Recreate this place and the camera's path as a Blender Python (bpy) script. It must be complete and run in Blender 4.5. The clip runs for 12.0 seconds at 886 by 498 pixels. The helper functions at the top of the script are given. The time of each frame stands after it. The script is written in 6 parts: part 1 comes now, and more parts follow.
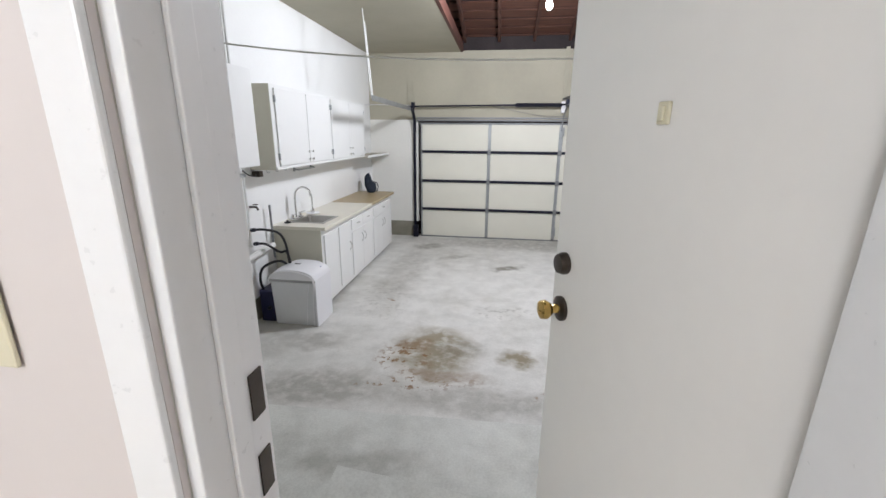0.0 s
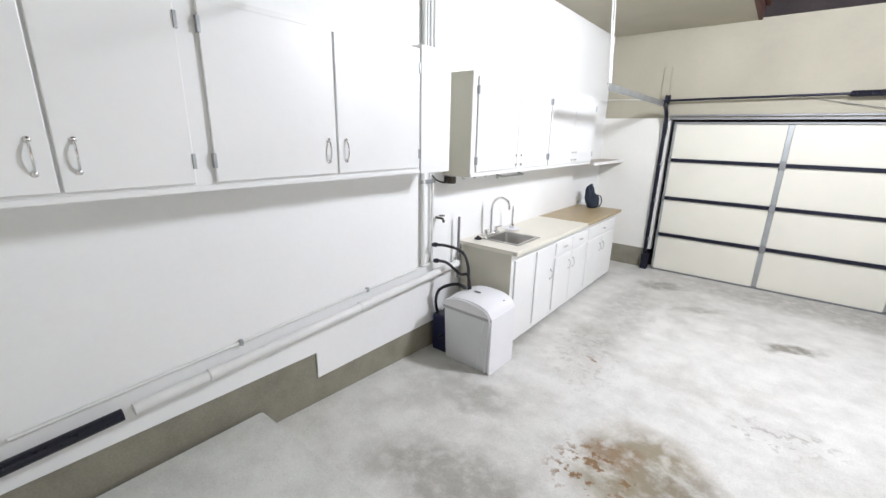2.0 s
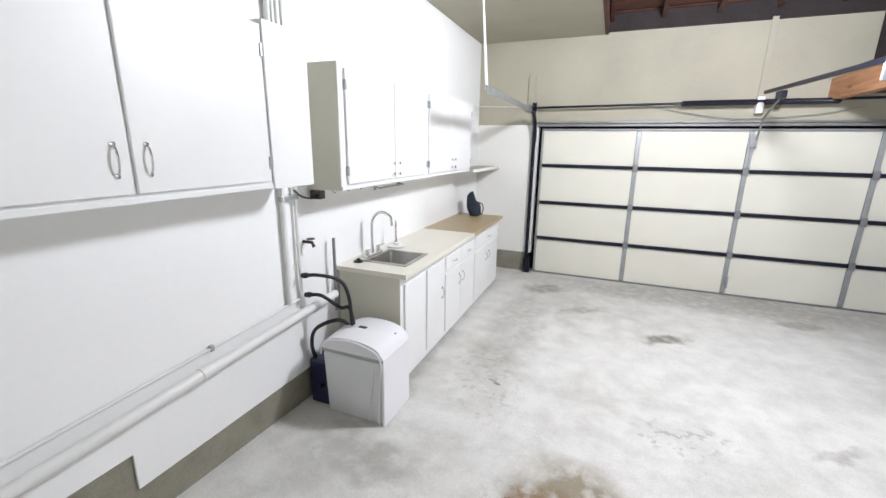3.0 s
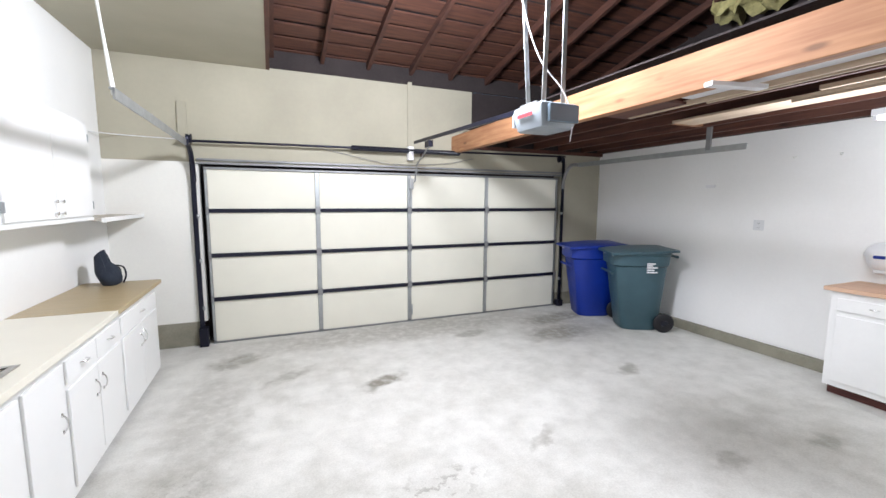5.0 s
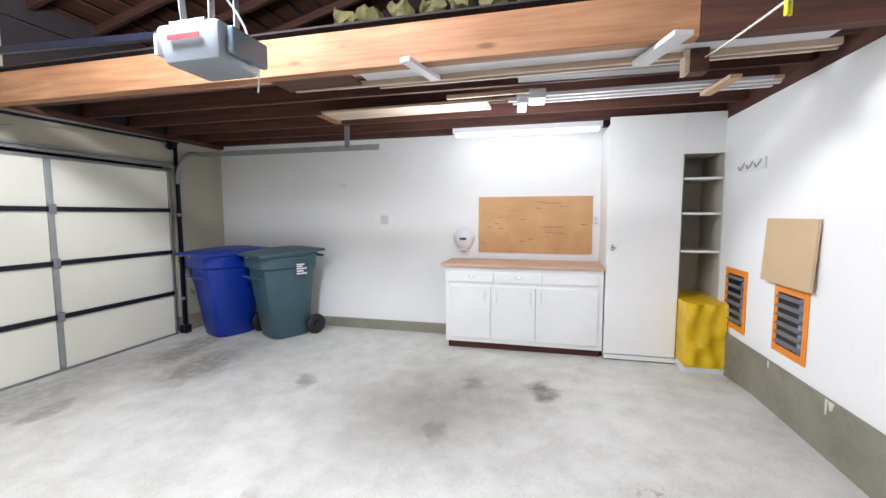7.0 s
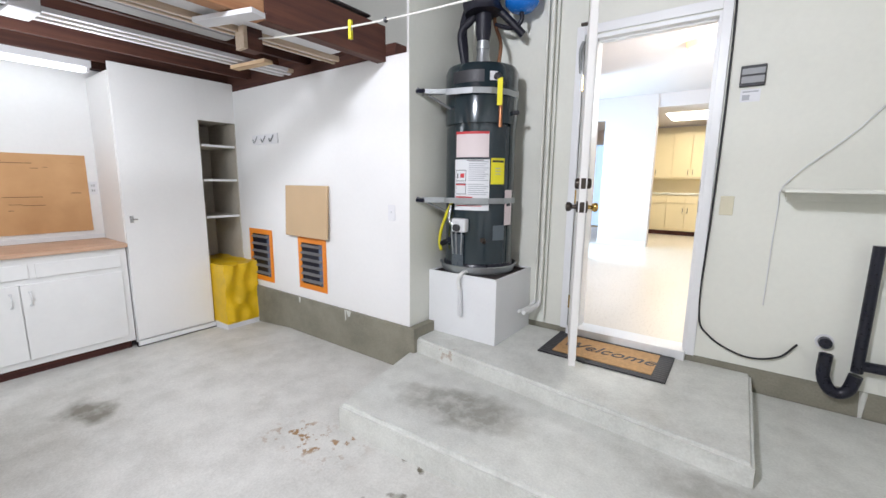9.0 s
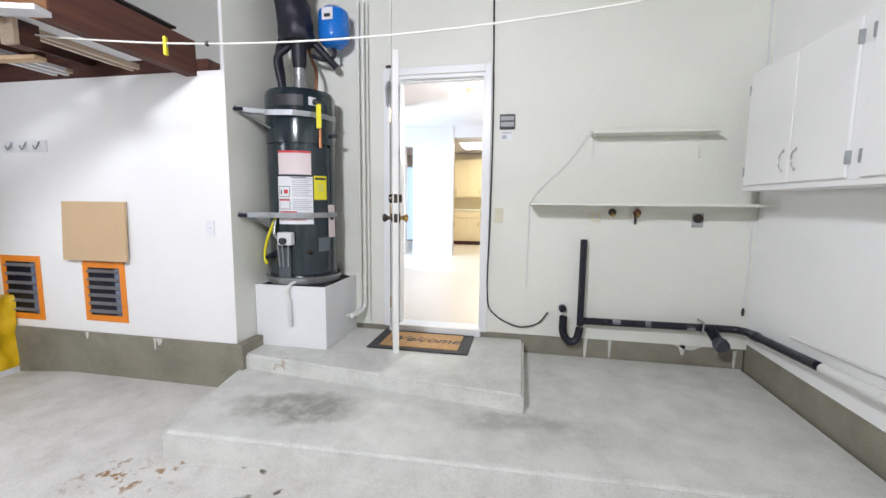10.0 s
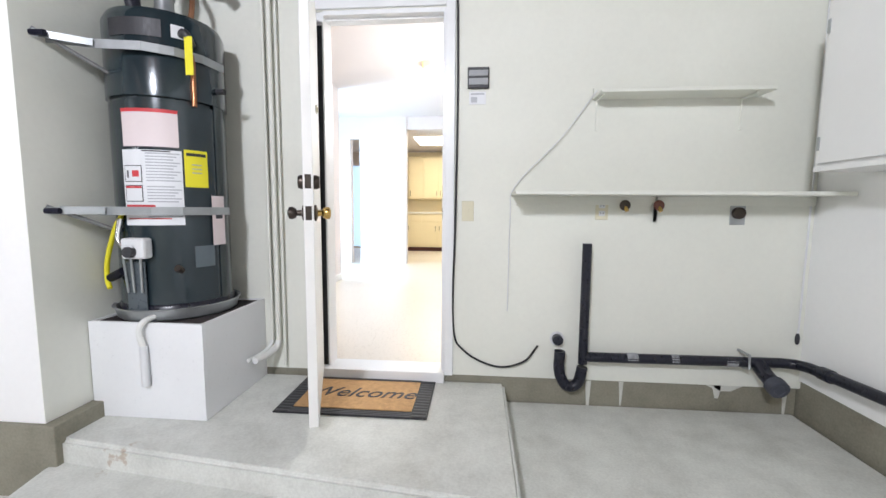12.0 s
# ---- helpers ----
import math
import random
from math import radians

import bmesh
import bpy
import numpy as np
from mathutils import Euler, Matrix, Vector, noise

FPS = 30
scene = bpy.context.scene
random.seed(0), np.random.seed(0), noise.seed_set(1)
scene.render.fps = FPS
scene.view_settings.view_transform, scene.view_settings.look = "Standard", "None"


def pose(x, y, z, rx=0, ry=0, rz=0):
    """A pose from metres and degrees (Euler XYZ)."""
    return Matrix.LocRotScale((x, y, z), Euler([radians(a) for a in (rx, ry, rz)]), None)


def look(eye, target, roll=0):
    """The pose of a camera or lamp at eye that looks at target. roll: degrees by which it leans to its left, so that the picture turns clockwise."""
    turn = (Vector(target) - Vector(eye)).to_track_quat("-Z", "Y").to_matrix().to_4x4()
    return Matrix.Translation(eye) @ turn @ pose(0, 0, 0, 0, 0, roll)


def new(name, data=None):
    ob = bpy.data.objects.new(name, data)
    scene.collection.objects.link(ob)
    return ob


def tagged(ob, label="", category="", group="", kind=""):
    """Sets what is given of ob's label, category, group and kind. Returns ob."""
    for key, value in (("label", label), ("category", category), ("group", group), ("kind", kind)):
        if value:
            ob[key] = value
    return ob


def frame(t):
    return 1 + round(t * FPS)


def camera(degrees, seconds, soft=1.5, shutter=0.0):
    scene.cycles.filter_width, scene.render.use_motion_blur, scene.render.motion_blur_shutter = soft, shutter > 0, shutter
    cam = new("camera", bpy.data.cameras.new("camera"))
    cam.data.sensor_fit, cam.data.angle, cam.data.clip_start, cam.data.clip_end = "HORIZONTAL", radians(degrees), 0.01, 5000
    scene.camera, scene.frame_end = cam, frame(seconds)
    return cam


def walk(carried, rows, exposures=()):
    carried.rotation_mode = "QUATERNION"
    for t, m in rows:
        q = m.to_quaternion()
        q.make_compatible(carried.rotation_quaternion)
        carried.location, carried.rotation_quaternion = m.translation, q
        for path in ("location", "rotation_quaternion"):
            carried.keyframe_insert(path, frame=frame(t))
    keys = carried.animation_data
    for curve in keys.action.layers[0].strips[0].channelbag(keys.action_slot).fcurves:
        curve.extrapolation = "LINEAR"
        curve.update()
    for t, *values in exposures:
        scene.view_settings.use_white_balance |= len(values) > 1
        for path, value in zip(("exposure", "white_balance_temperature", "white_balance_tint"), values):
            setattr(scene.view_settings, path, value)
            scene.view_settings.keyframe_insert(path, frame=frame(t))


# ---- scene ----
BULB_W, TUBE_W, HALL_W, KITCHEN_W, WINDOW_W = 400, 44, 118, 30, 110
EXPOSURE = 0.16
cam = camera(94.6, 12.0)
PATH = [
    (0, (0.374, 1.283, 1.851), (0.11, 3.191, 1.312), 0.5),
    (0.5, (0.399, 1.596, 1.866), (-0.173, 3.428, 1.304), 0.9),
    (1, (0.329, 1.863, 1.846), (-0.408, 3.636, 1.287), 1.4),
    (1.5, (0.236, 2.094, 1.857), (-0.756, 3.738, 1.298), 1.0),
    (2, (0.128, 2.319, 1.834), (-1.076, 3.821, 1.291), 1.3),
    (2.5, (-0.014, 2.534, 1.793), (-1.142, 4.099, 1.266), 1.5),
    (3, (-0.147, 2.745, 1.8), (-0.865, 4.547, 1.311), 0.9),
    (3.2, (-0.188, 2.841, 1.777), (-0.783, 4.692, 1.309), 1.0),
    (4.8, (-0.407, 3.278, 1.679), (0.239, 5.152, 1.413), -0.1),
    (5, (-0.396, 3.359, 1.681), (0.375, 5.19, 1.448), 0.3),
    (5.5, (-0.331, 3.574, 1.593), (0.784, 5.23, 1.469), 2.5),
    (6, (-0.28, 3.782, 1.54), (1.206, 5.117, 1.437), 2.4),
    (6.5, (-0.319, 4.027, 1.516), (1.451, 4.949, 1.381), 0.3),
    (6.7, (-0.326, 4.104, 1.495), (1.522, 4.852, 1.345), -0.0),
    (8.3, (-0.046, 4.606, 1.533), (1.705, 3.675, 1.28), -0.7),
    (8.5, (-0.064, 4.684, 1.54), (1.518, 3.495, 1.255), -0.8),
    (9, (-0.168, 4.83, 1.515), (0.987, 3.231, 1.188), 0.6),
    (9.5, (-0.266, 5.011, 1.48), (0.495, 3.185, 1.183), 1.2),
    (10, (-0.298, 5.172, 1.486), (0.082, 3.222, 1.26), 0.6),
    (10.5, (-0.27, 5.239, 1.47), (-0.099, 3.257, 1.269), -0.2),
    (11, (-0.25, 5.059, 1.442), (-0.146, 3.072, 1.237), 0.1),
    (11.5, (-0.222, 4.65, 1.418), (-0.114, 2.664, 1.208), 0.8),
    (12, (-0.161, 4.17, 1.398), (0.008, 2.187, 1.202), 0.4),
]
walk(cam, [(t, look(eye, target, roll)) for t, eye, target, roll in PATH], [(0, EXPOSURE - 0.62), (0.6, EXPOSURE - 0.3), (2, EXPOSURE - 0.04), (3.2, EXPOSURE - 0.12), (5.5, EXPOSURE + 0.04), (6.7, EXPOSURE + 0.04), (9, EXPOSURE - 0.12), (10.5, EXPOSURE - 0.05), (12, EXPOSURE + 0.03)])

# ---- light ----
world = bpy.data.worlds.new("world")
scene.world = world
world.use_nodes = True
wn = world.node_tree.nodes
sky = wn.new("ShaderNodeTexSky")
sky.sky_type, sky.sun_disc, sky.sun_elevation, sky.sun_rotation = "NISHITA", False, radians(38), radians(120)
world.node_tree.links.new(sky.outputs[0], wn["Background"].inputs[0])
wn["Background"].inputs[1].default_value = 0.1

BULB = (0.77, 5.9, 3.08)


def lamp(name, kind, place, watts, colour, **more):
    data = bpy.data.lights.new(name, kind)
    data.energy, data.color = watts, colour
    for key, value in more.items():
        setattr(data, key, value)
    ob = new(name, data)
    ob.location = place
    return ob


lamp("bulb_light", "POINT", BULB, BULB_W, (0.87, 0.9, 1.0), shadow_soft_size=0.22)
# Fill lamps standing in for the tube, a metre out from its fixture
for k in range(4):
    lamp("tube_fill", "POINT", (3.3, 3.9 + 0.45 * k, 2.15), TUBE_W / 4, (0.88, 0.92, 1.0), shadow_soft_size=0.2)
# Unseen fill added in the hall, apart from its amber ceiling light
lamp("hall_fill", "POINT", (-0.3, -0.2, 2.4), HALL_W, (0.95, 0.97, 1.0), shadow_soft_size=0.3)
lamp("kitchen_light", "AREA", (0.5, -4.3, 2.74), KITCHEN_W, (1.0, 0.86, 0.62), shape="RECTANGLE", size=1.2, size_y=0.9)
window_lamp = lamp("window_light", "AREA", (2.96, -1.9, 1.5), WINDOW_W, (0.5, 0.74, 1.0), shape="RECTANGLE", size=1.2, size_y=0.8)
window_lamp.rotation_euler = (0, radians(90), 0)


# ---- materials ----
def wires(name):
    m = bpy.data.materials.new(name)
    m.use_nodes = True
    t = m.node_tree
    return m, t, t.nodes["Principled BSDF"]


def add(t, kind, **sets):
    n = t.nodes.new(kind)
    for k, v in sets.items():
        setattr(n, k, v)
    return n


def noise_of(t, scale, detail=4, coords=None, stretch=None, rough=0.55):
    c = coords
    if c is None:
        c = add(t, "ShaderNodeTexCoord").outputs["Object"]
    if stretch:
        mp = add(t, "ShaderNodeMapping")
        mp.inputs["Scale"].default_value = stretch
        t.links.new(c, mp.inputs[0])
        c = mp.outputs[0]
    n = add(t, "ShaderNodeTexNoise")
    n.inputs["Scale"].default_value, n.inputs["Detail"].default_value, n.inputs["Roughness"].default_value = scale, detail, rough
    t.links.new(c, n.inputs["Vector"])
    return n.outputs["Fac"]


def ramp(t, fac, a, b, lo=0.3, hi=0.7):
    r = add(t, "ShaderNodeValToRGB")
    r.color_ramp.elements[0].position, r.color_ramp.elements[1].position = lo, hi
    r.color_ramp.elements[0].color, r.color_ramp.elements[1].color = (*a, 1), (*b, 1)
    t.links.new(fac, r.inputs[0])
    return r.outputs[0]


def mixed(t, fac, a, b, mode="MIX"):
    m = add(t, "ShaderNodeMix", data_type="RGBA", blend_type=mode)
    for s, v in ((m.inputs[0], fac), (m.inputs[6], a), (m.inputs[7], b)):
        if isinstance(v, (int, float)):
            s.default_value = v
        elif isinstance(v, tuple):
            s.default_value = (*v, 1)
        else:
            t.links.new(v, s)
    return m.outputs[2]


def bump(t, bsdf, fac, strength, distance):
    b = add(t, "ShaderNodeBump")
    b.inputs["Strength"].default_value, b.inputs["Distance"].default_value = strength, distance
    t.links.new(fac, b.inputs["Height"])
    t.links.new(b.outputs[0], bsdf.inputs["Normal"])


def surface(name, colour, rough=0.6, metal=0.0, var=0.12, scale=3.0, fine=60.0, relief=0.15, depth=0.001, stretch=None, coat=0.0, dirt=None):
    """A paint, plastic, metal or board: two scales of tone and a fine relief."""
    m, t, b = wires(name)
    lo = tuple(c * (1 - var) for c in colour)
    hi = tuple(min(1, c * (1 + var * 0.5)) for c in colour)
    col = ramp(t, noise_of(t, scale, 5, stretch=stretch), lo, hi)
    f = noise_of(t, fine, 3, stretch=stretch)
    col = mixed(t, 0.25, col, ramp(t, f, lo, hi), "MIX")
    if dirt:
        col = mixed(t, ramp(t, noise_of(t, scale * 2.3, 7), (0, 0, 0), (0.7, 0.7, 0.7), 0.58, 0.72), col, dirt)
    t.links.new(col, b.inputs["Base Color"])
    t.links.new(ramp(t, f, (rough * 0.85,) * 3, (min(1, rough * 1.15),) * 3), b.inputs["Roughness"])
    b.inputs["Metallic"].default_value = metal
    b.inputs["Coat Weight"].default_value = coat
    if relief:
        bump(t, b, f, relief, depth)
    return m


def timber(name, dark, light, axis=1, scale=6.0, rough=0.7, knots=True):
    """Sawn wood whose grain runs along one axis."""
    m, t, b = wires(name)
    stretch = [14, 14, 14]
    stretch[axis] = 0.9
    g = noise_of(t, scale * 0.35, 6, stretch=tuple(stretch))
    col = ramp(t, g, dark, light, 0.32, 0.68)
    big = noise_of(t, 1.7, 4)
    col = mixed(t, ramp(t, big, (0, 0, 0), (0.35, 0.35, 0.35)), col, tuple(c * 0.55 for c in dark))
    info = add(t, "ShaderNodeNewGeometry")
    col = mixed(t, ramp(t, info.outputs["Random Per Island"], (0.0,) * 3, (0.35,) * 3, 0, 1), col, dark)
    if knots:
        v = add(t, "ShaderNodeTexVoronoi")
        mp = add(t, "ShaderNodeMapping")
        s = [7.0, 7.0, 7.0]
        s[axis] = 2.2
        mp.inputs["Scale"].default_value = s
        t.links.new(add(t, "ShaderNodeTexCoord").outputs["Object"], mp.inputs[0])
        t.links.new(mp.outputs[0], v.inputs["Vector"])
        v.inputs["Scale"].default_value = 1.0
        col = mixed(t, ramp(t, v.outputs["Distance"], (0.7,) * 3, (0,) * 3, 0.06, 0.15), col, tuple(c * 0.35 for c in dark))
    t.links.new(col, b.inputs["Base Color"])
    b.inputs["Roughness"].default_value = rough
    bump(t, b, g, 0.25, 0.002)
    return m


def glow(name, colour, strength):
    m, t, b = wires(name)
    b.inputs["Base Color"].default_value = (*colour, 1)
    b.inputs["Emission Color"].default_value = (*colour, 1)
    b.inputs["Emission Strength"].default_value = strength
    return m


# Stains on the garage floor: x, y, half width, half length, turn, strength, kind (0 grey oil, 1 rust brown)
STAINS = [
    (-0.13, 4.46, 0.44, 0.56, 0.1, 0.9, 5), (-0.36, 4.3, 0.3, 0.34, 0.5, 0.95, 2), (-0.3, 4.5, 0.22, 0.16, 0.3, 0.5, 1), (0.57, 4.4, 0.2, 0.2, 0.0, 0.95, 5), (-0.83, 5.54, 0.05, 0.04, 0.0, 0.9, 1),
    (0.1, 4.5, 0.26, 0.2, 0.4, 0.35, 0), (-0.1, 3.95, 0.5, 0.14, 0.1, 0.55, 2),
    (-0.9, 3.75, 0.7, 0.3, 0.2, 0.5, 0), (0.3, 3.75, 0.9, 0.22, 0.05, 0.4, 0),
    (0.02, 4.05, 0.4, 0.1, 0.0, 0.45, 1), (3.06, 4.22, 0.24, 0.14, 0.2, 0.75, 0), (3.16, 4.8, 0.16, 0.12, 0.2, 0.45, 0), (0.52, 6.95, 0.3, 0.13, 0.5, 0.8, 0),
    (2.95, 7.5, 0.6, 0.3, 0.1, 0.5, 0), (1.7, 3.58, 0.24, 0.16, 0.2, 0.95, 4), (1.48, 3.43, 0.12, 0.1, 0.2, 0.9, 4), (1.62, 3.56, 0.4, 0.22, 0.2, 0.4, 4),
    (1.15, 3.4, 0.055, 0.035, 0, 1.0, 0), (1.03, 3.42, 0.03, 0.025, 0, 1.0, 0), (1.0, 3.56, 0.045, 0.03, 0, 1.0, 0), (1.14, 3.68, 0.03, 0.03, 0, 1.0, 0), (0.84, 3.5, 0.025, 0.025, 0, 1.0, 0), (2.9, 6.3, 0.22, 0.12, 0.7, 0.5, 0),
    (-0.75, 8.0, 0.35, 0.2, 0.3, 0.55, 0), (-0.3, 7.4, 0.3, 0.1, 0.6, 0.4, 0), (1.9, 7.9, 0.3, 0.12, 0.2, 0.5, 0),
    (3.4, 8.1, 0.7, 0.25, 0.1, 0.6, 0), (1.2, 8.35, 2.6, 0.5, 0.0, 0.42, 0), (-0.9, 6.6, 0.35, 1.6, 0.0, 0.3, 0),
    (3.2, 7.6, 0.9, 0.6, -0.3, 0.3, 0), (-1.55, 5.0, 0.25, 1.2, 0.0, 0.3, 0), (1.35, 5.6, 0.22, 0.06, 0.6, 0.4, 0), (0.75, 3.9, 0.14, 0.05, 0.9, 0.6, 2),
    (-0.3, 3.9, 0.4, 0.08, 0.2, 0.8, 2), (0.45, 5.4, 0.4, 0.2, 0.3, 0.4, 3), (-0.9, 5.6, 0.4, 0.7, 0.3, 0.22, 3), (-1.2, 4.45, 0.3, 0.2, 0.3, 0.4, 0), (2.3, 4.9, 0.18, 0.1, 0.4, 0.4, 0),
]


def concrete(name, base=(0.665, 0.66, 0.625), dark=(0.37, 0.36, 0.31), stains=(), blotch=0.75, gloss=0.42):
    m, t, b = wires(name)
    co = add(t, "ShaderNodeTexCoord").outputs["Object"]
    col = ramp(t, noise_of(t, 0.75, 8, co, rough=0.62), dark, base, 0.27, 0.27 + 0.25 * (1.6 - blotch))
    col = mixed(t, 0.35, col, ramp(t, noise_of(t, 4.5, 8, co, rough=0.65), tuple(c * 0.72 for c in dark), tuple(min(1, c * 1.12) for c in base), 0.3, 0.62))
    sp = noise_of(t, 85, 4, co)
    col = mixed(t, 0.16, col, ramp(t, sp, dark, tuple(min(1, c * 1.25) for c in base), 0.35, 0.65))
    warp = add(t, "ShaderNodeTexNoise")
    warp.inputs["Scale"].default_value, warp.inputs["Detail"].default_value = 5.0, 6
    t.links.new(co, warp.inputs["Vector"])
    wv = add(t, "ShaderNodeVectorMath", operation="MULTIPLY_ADD")
    t.links.new(warp.outputs["Color"], wv.inputs[0])
    wv.inputs[1].default_value, wv.inputs[2].default_value = (0.3, 0.3, 0), (-0.15, -0.15, 0)
    moved = add(t, "ShaderNodeVectorMath", operation="ADD")
    t.links.new(co, moved.inputs[0])
    t.links.new(wv.outputs[0], moved.inputs[1])
    broken = ramp(t, noise_of(t, 11, 6, co), (0.4,) * 3, (1,) * 3, 0.32, 0.55)
    flecks = ramp(t, noise_of(t, 15, 5, co, rough=0.6), (0,) * 3, (1,) * 3, 0.54, 0.6)
    for x, y, a, c, turn, power, kind in stains:
        mp = add(t, "ShaderNodeMapping", vector_type="TEXTURE")
        mp.inputs["Location"].default_value = (x, y, 0)
        mp.inputs["Rotation"].default_value = (0, 0, turn)
        mp.inputs["Scale"].default_value = (a, c, 50)
        t.links.new(moved.outputs[0], mp.inputs[0])
        ln = add(t, "ShaderNodeVectorMath", operation="LENGTH")
        t.links.new(mp.outputs[0], ln.inputs[0])
        f = ramp(t, ln.outputs["Value"], (power,) * 3, (0,) * 3, 0.5, 1.15)
        f = mixed(t, 1.0, f, flecks if 2 <= kind <= 4 else broken, "MULTIPLY")
        col = mixed(t, f, col, (0.23, 0.19, 0.115) if kind == 5 else (0.3, 0.17, 0.07) if kind == 4 else (0.2, 0.105, 0.035) if kind in (1, 2) else (0.12, 0.105, 0.07))
    t.links.new(col, b.inputs["Base Color"])
    t.links.new(ramp(t, noise_of(t, 3.0, 6, co), (gloss,) * 3, (min(1, gloss + 0.35),) * 3), b.inputs["Roughness"])
    bump(t, b, sp, 0.25, 0.0015)
    return m


def chipboard(name):
    m, t, b = wires(name)
    co = add(t, "ShaderNodeTexCoord").outputs["Object"]
    mp = add(t, "ShaderNodeMapping")
    mp.inputs["Scale"].default_value = (1, 9, 45)
    t.links.new(co, mp.inputs[0])
    f = noise_of(t, 1.2, 3, mp.outputs[0])
    col = ramp(t, noise_of(t, 3, 4, co), (0.56, 0.31, 0.135), (0.68, 0.4, 0.19))
    col = mixed(t, ramp(t, f, (0,) * 3, (0.75,) * 3, 0.7, 0.73), col, (0.24, 0.11, 0.04))
    t.links.new(col, b.inputs["Base Color"])
    b.inputs["Roughness"].default_value = 0.65
    return m


WHITE = surface("wall_paint", (0.8, 0.79, 0.74), 0.6, var=0.07, scale=0.9, fine=45, relief=0.3, depth=0.0012)
WALL_W = surface("white_wall_paint", (0.87, 0.875, 0.86), 0.55, var=0.05, scale=1.1, fine=40, relief=0.25, depth=0.001)
WALL_E = surface("east_wall_paint", (0.87, 0.865, 0.855), 0.5, var=0.05, scale=1.1, fine=40, relief=0.25, depth=0.001)
WALL_S = surface("greenish_wall_paint", (0.755, 0.76, 0.69), 0.5, var=0.07, scale=1.0, fine=40, relief=0.3, depth=0.001)
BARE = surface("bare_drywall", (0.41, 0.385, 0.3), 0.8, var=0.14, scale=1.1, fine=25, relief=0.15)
CAB = surface("cabinet_paint", (0.82, 0.825, 0.81), 0.38, var=0.035, scale=2.0, fine=30, relief=0.12, depth=0.0006)
CREAMPANEL = surface("unpainted_cream_board", (0.62, 0.6, 0.5), 0.6, var=0.06, scale=1.5, fine=30)
CAB_OLD = surface("worn_cabinet_paint", (0.82, 0.82, 0.81), 0.42, var=0.05, scale=2.5, fine=30, relief=0.15)
INSIDE = surface("bare_shelf_board", (0.5, 0.46, 0.39), 0.7, var=0.25, scale=2.0, fine=25)
HOUSE = surface("house_paint", (0.66, 0.615, 0.6), 0.6, var=0.04, scale=0.8)
TRIM = surface("gloss_trim_paint", (0.8, 0.81, 0.82), 0.32, var=0.04, scale=3)
LEAF = surface("door_paint", (0.81, 0.8, 0.775), 0.4, var=0.04, scale=1.2, fine=20, relief=0.1)
TILE = surface("pale_floor_tile", (0.68, 0.62, 0.53), 0.3, var=0.05, scale=1.5)
CREAM = surface("cream_kitchen_paint", (0.75, 0.64, 0.4), 0.4, var=0.04)
PANEL = surface("garage_door_panel", (0.72, 0.705, 0.61), 0.62, var=0.05, scale=2.0, fine=120, relief=0.2)
STEEL = surface("galvanised_steel", (0.42, 0.44, 0.45), 0.42, 0.8, var=0.2, scale=9)
DARKSTEEL = surface("dark_blue_steel", (0.012, 0.013, 0.028), 0.4, 0.5, var=0.3, scale=7)
GREYSTEEL = surface("grey_strut_steel", (0.26, 0.265, 0.27), 0.5, 0.5, var=0.2, scale=7)
CHROME = surface("chrome", (0.72, 0.72, 0.72), 0.14, 1.0, var=0.08, relief=0)
STAINLESS = surface("stainless_steel", (0.5, 0.49, 0.47), 0.32, 1.0, var=0.12, scale=5, relief=0)
BRASS = surface("brass", (0.62, 0.42, 0.14), 0.22, 1.0, var=0.25, scale=30)
BRONZE = surface("dark_bronze", (0.08, 0.065, 0.055), 0.35, 0.8, var=0.3, scale=20)
ABS = surface("black_pipe_plastic", (0.007, 0.008, 0.018), 0.3, var=0.3, scale=6, relief=0.02)
RUBBER = surface("black_rubber", (0.009, 0.009, 0.012), 0.5, var=0.3, scale=9)
PVC = surface("painted_pipe", (0.74, 0.745, 0.72), 0.4, var=0.07, scale=5)
WHITEPL = surface("white_plastic", (0.8, 0.8, 0.82), 0.35, var=0.03, relief=0.02)
GREYPL = surface("pale_grey_plastic", (0.7, 0.71, 0.72), 0.38, var=0.05, relief=0.02)
IVORY = surface("ivory_plastic", (0.68, 0.64, 0.48), 0.35, var=0.05)
BLUE = surface("blue_plastic", (0.001, 0.025, 0.27), 0.42, var=0.15, scale=5)
TEAL = surface("teal_plastic", (0.042, 0.092, 0.115), 0.45, var=0.15, scale=5)
TANKBLUE = surface("bright_blue_enamel", (0.01, 0.17, 0.62), 0.25, var=0.08)
TANK = surface("grey_enamel", (0.02, 0.033, 0.04), 0.18, 0.1, var=0.12, scale=4, coat=0.4)
FOIL = surface("black_duct", (0.012, 0.012, 0.022), 0.5, var=0.3)
YELLOW = surface("yellow_sheet", (0.74, 0.47, 0.005), 0.42, var=0.22, scale=6)
YELLOWPL = surface("yellow_label", (0.8, 0.72, 0.03), 0.5, var=0.04)
RED = surface("red_print", (0.6, 0.04, 0.05), 0.5, var=0.1)
PINK = surface("pale_pink_paper", (0.74, 0.64, 0.64), 0.5, var=0.05)
PAPER = surface("white_paper", (0.75, 0.76, 0.78), 0.5, var=0.05)
INK = surface("black_print", (0.03, 0.03, 0.035), 0.5, var=0.1)
GREYINK = surface("grey_print", (0.42, 0.43, 0.46), 0.5, var=0.1)
ORANGE = surface("orange_tape", (0.85, 0.26, 0.02), 0.4, var=0.1)
CARD = surface("cardboard", (0.6, 0.43, 0.26), 0.75, var=0.07, scale=3, fine=20)
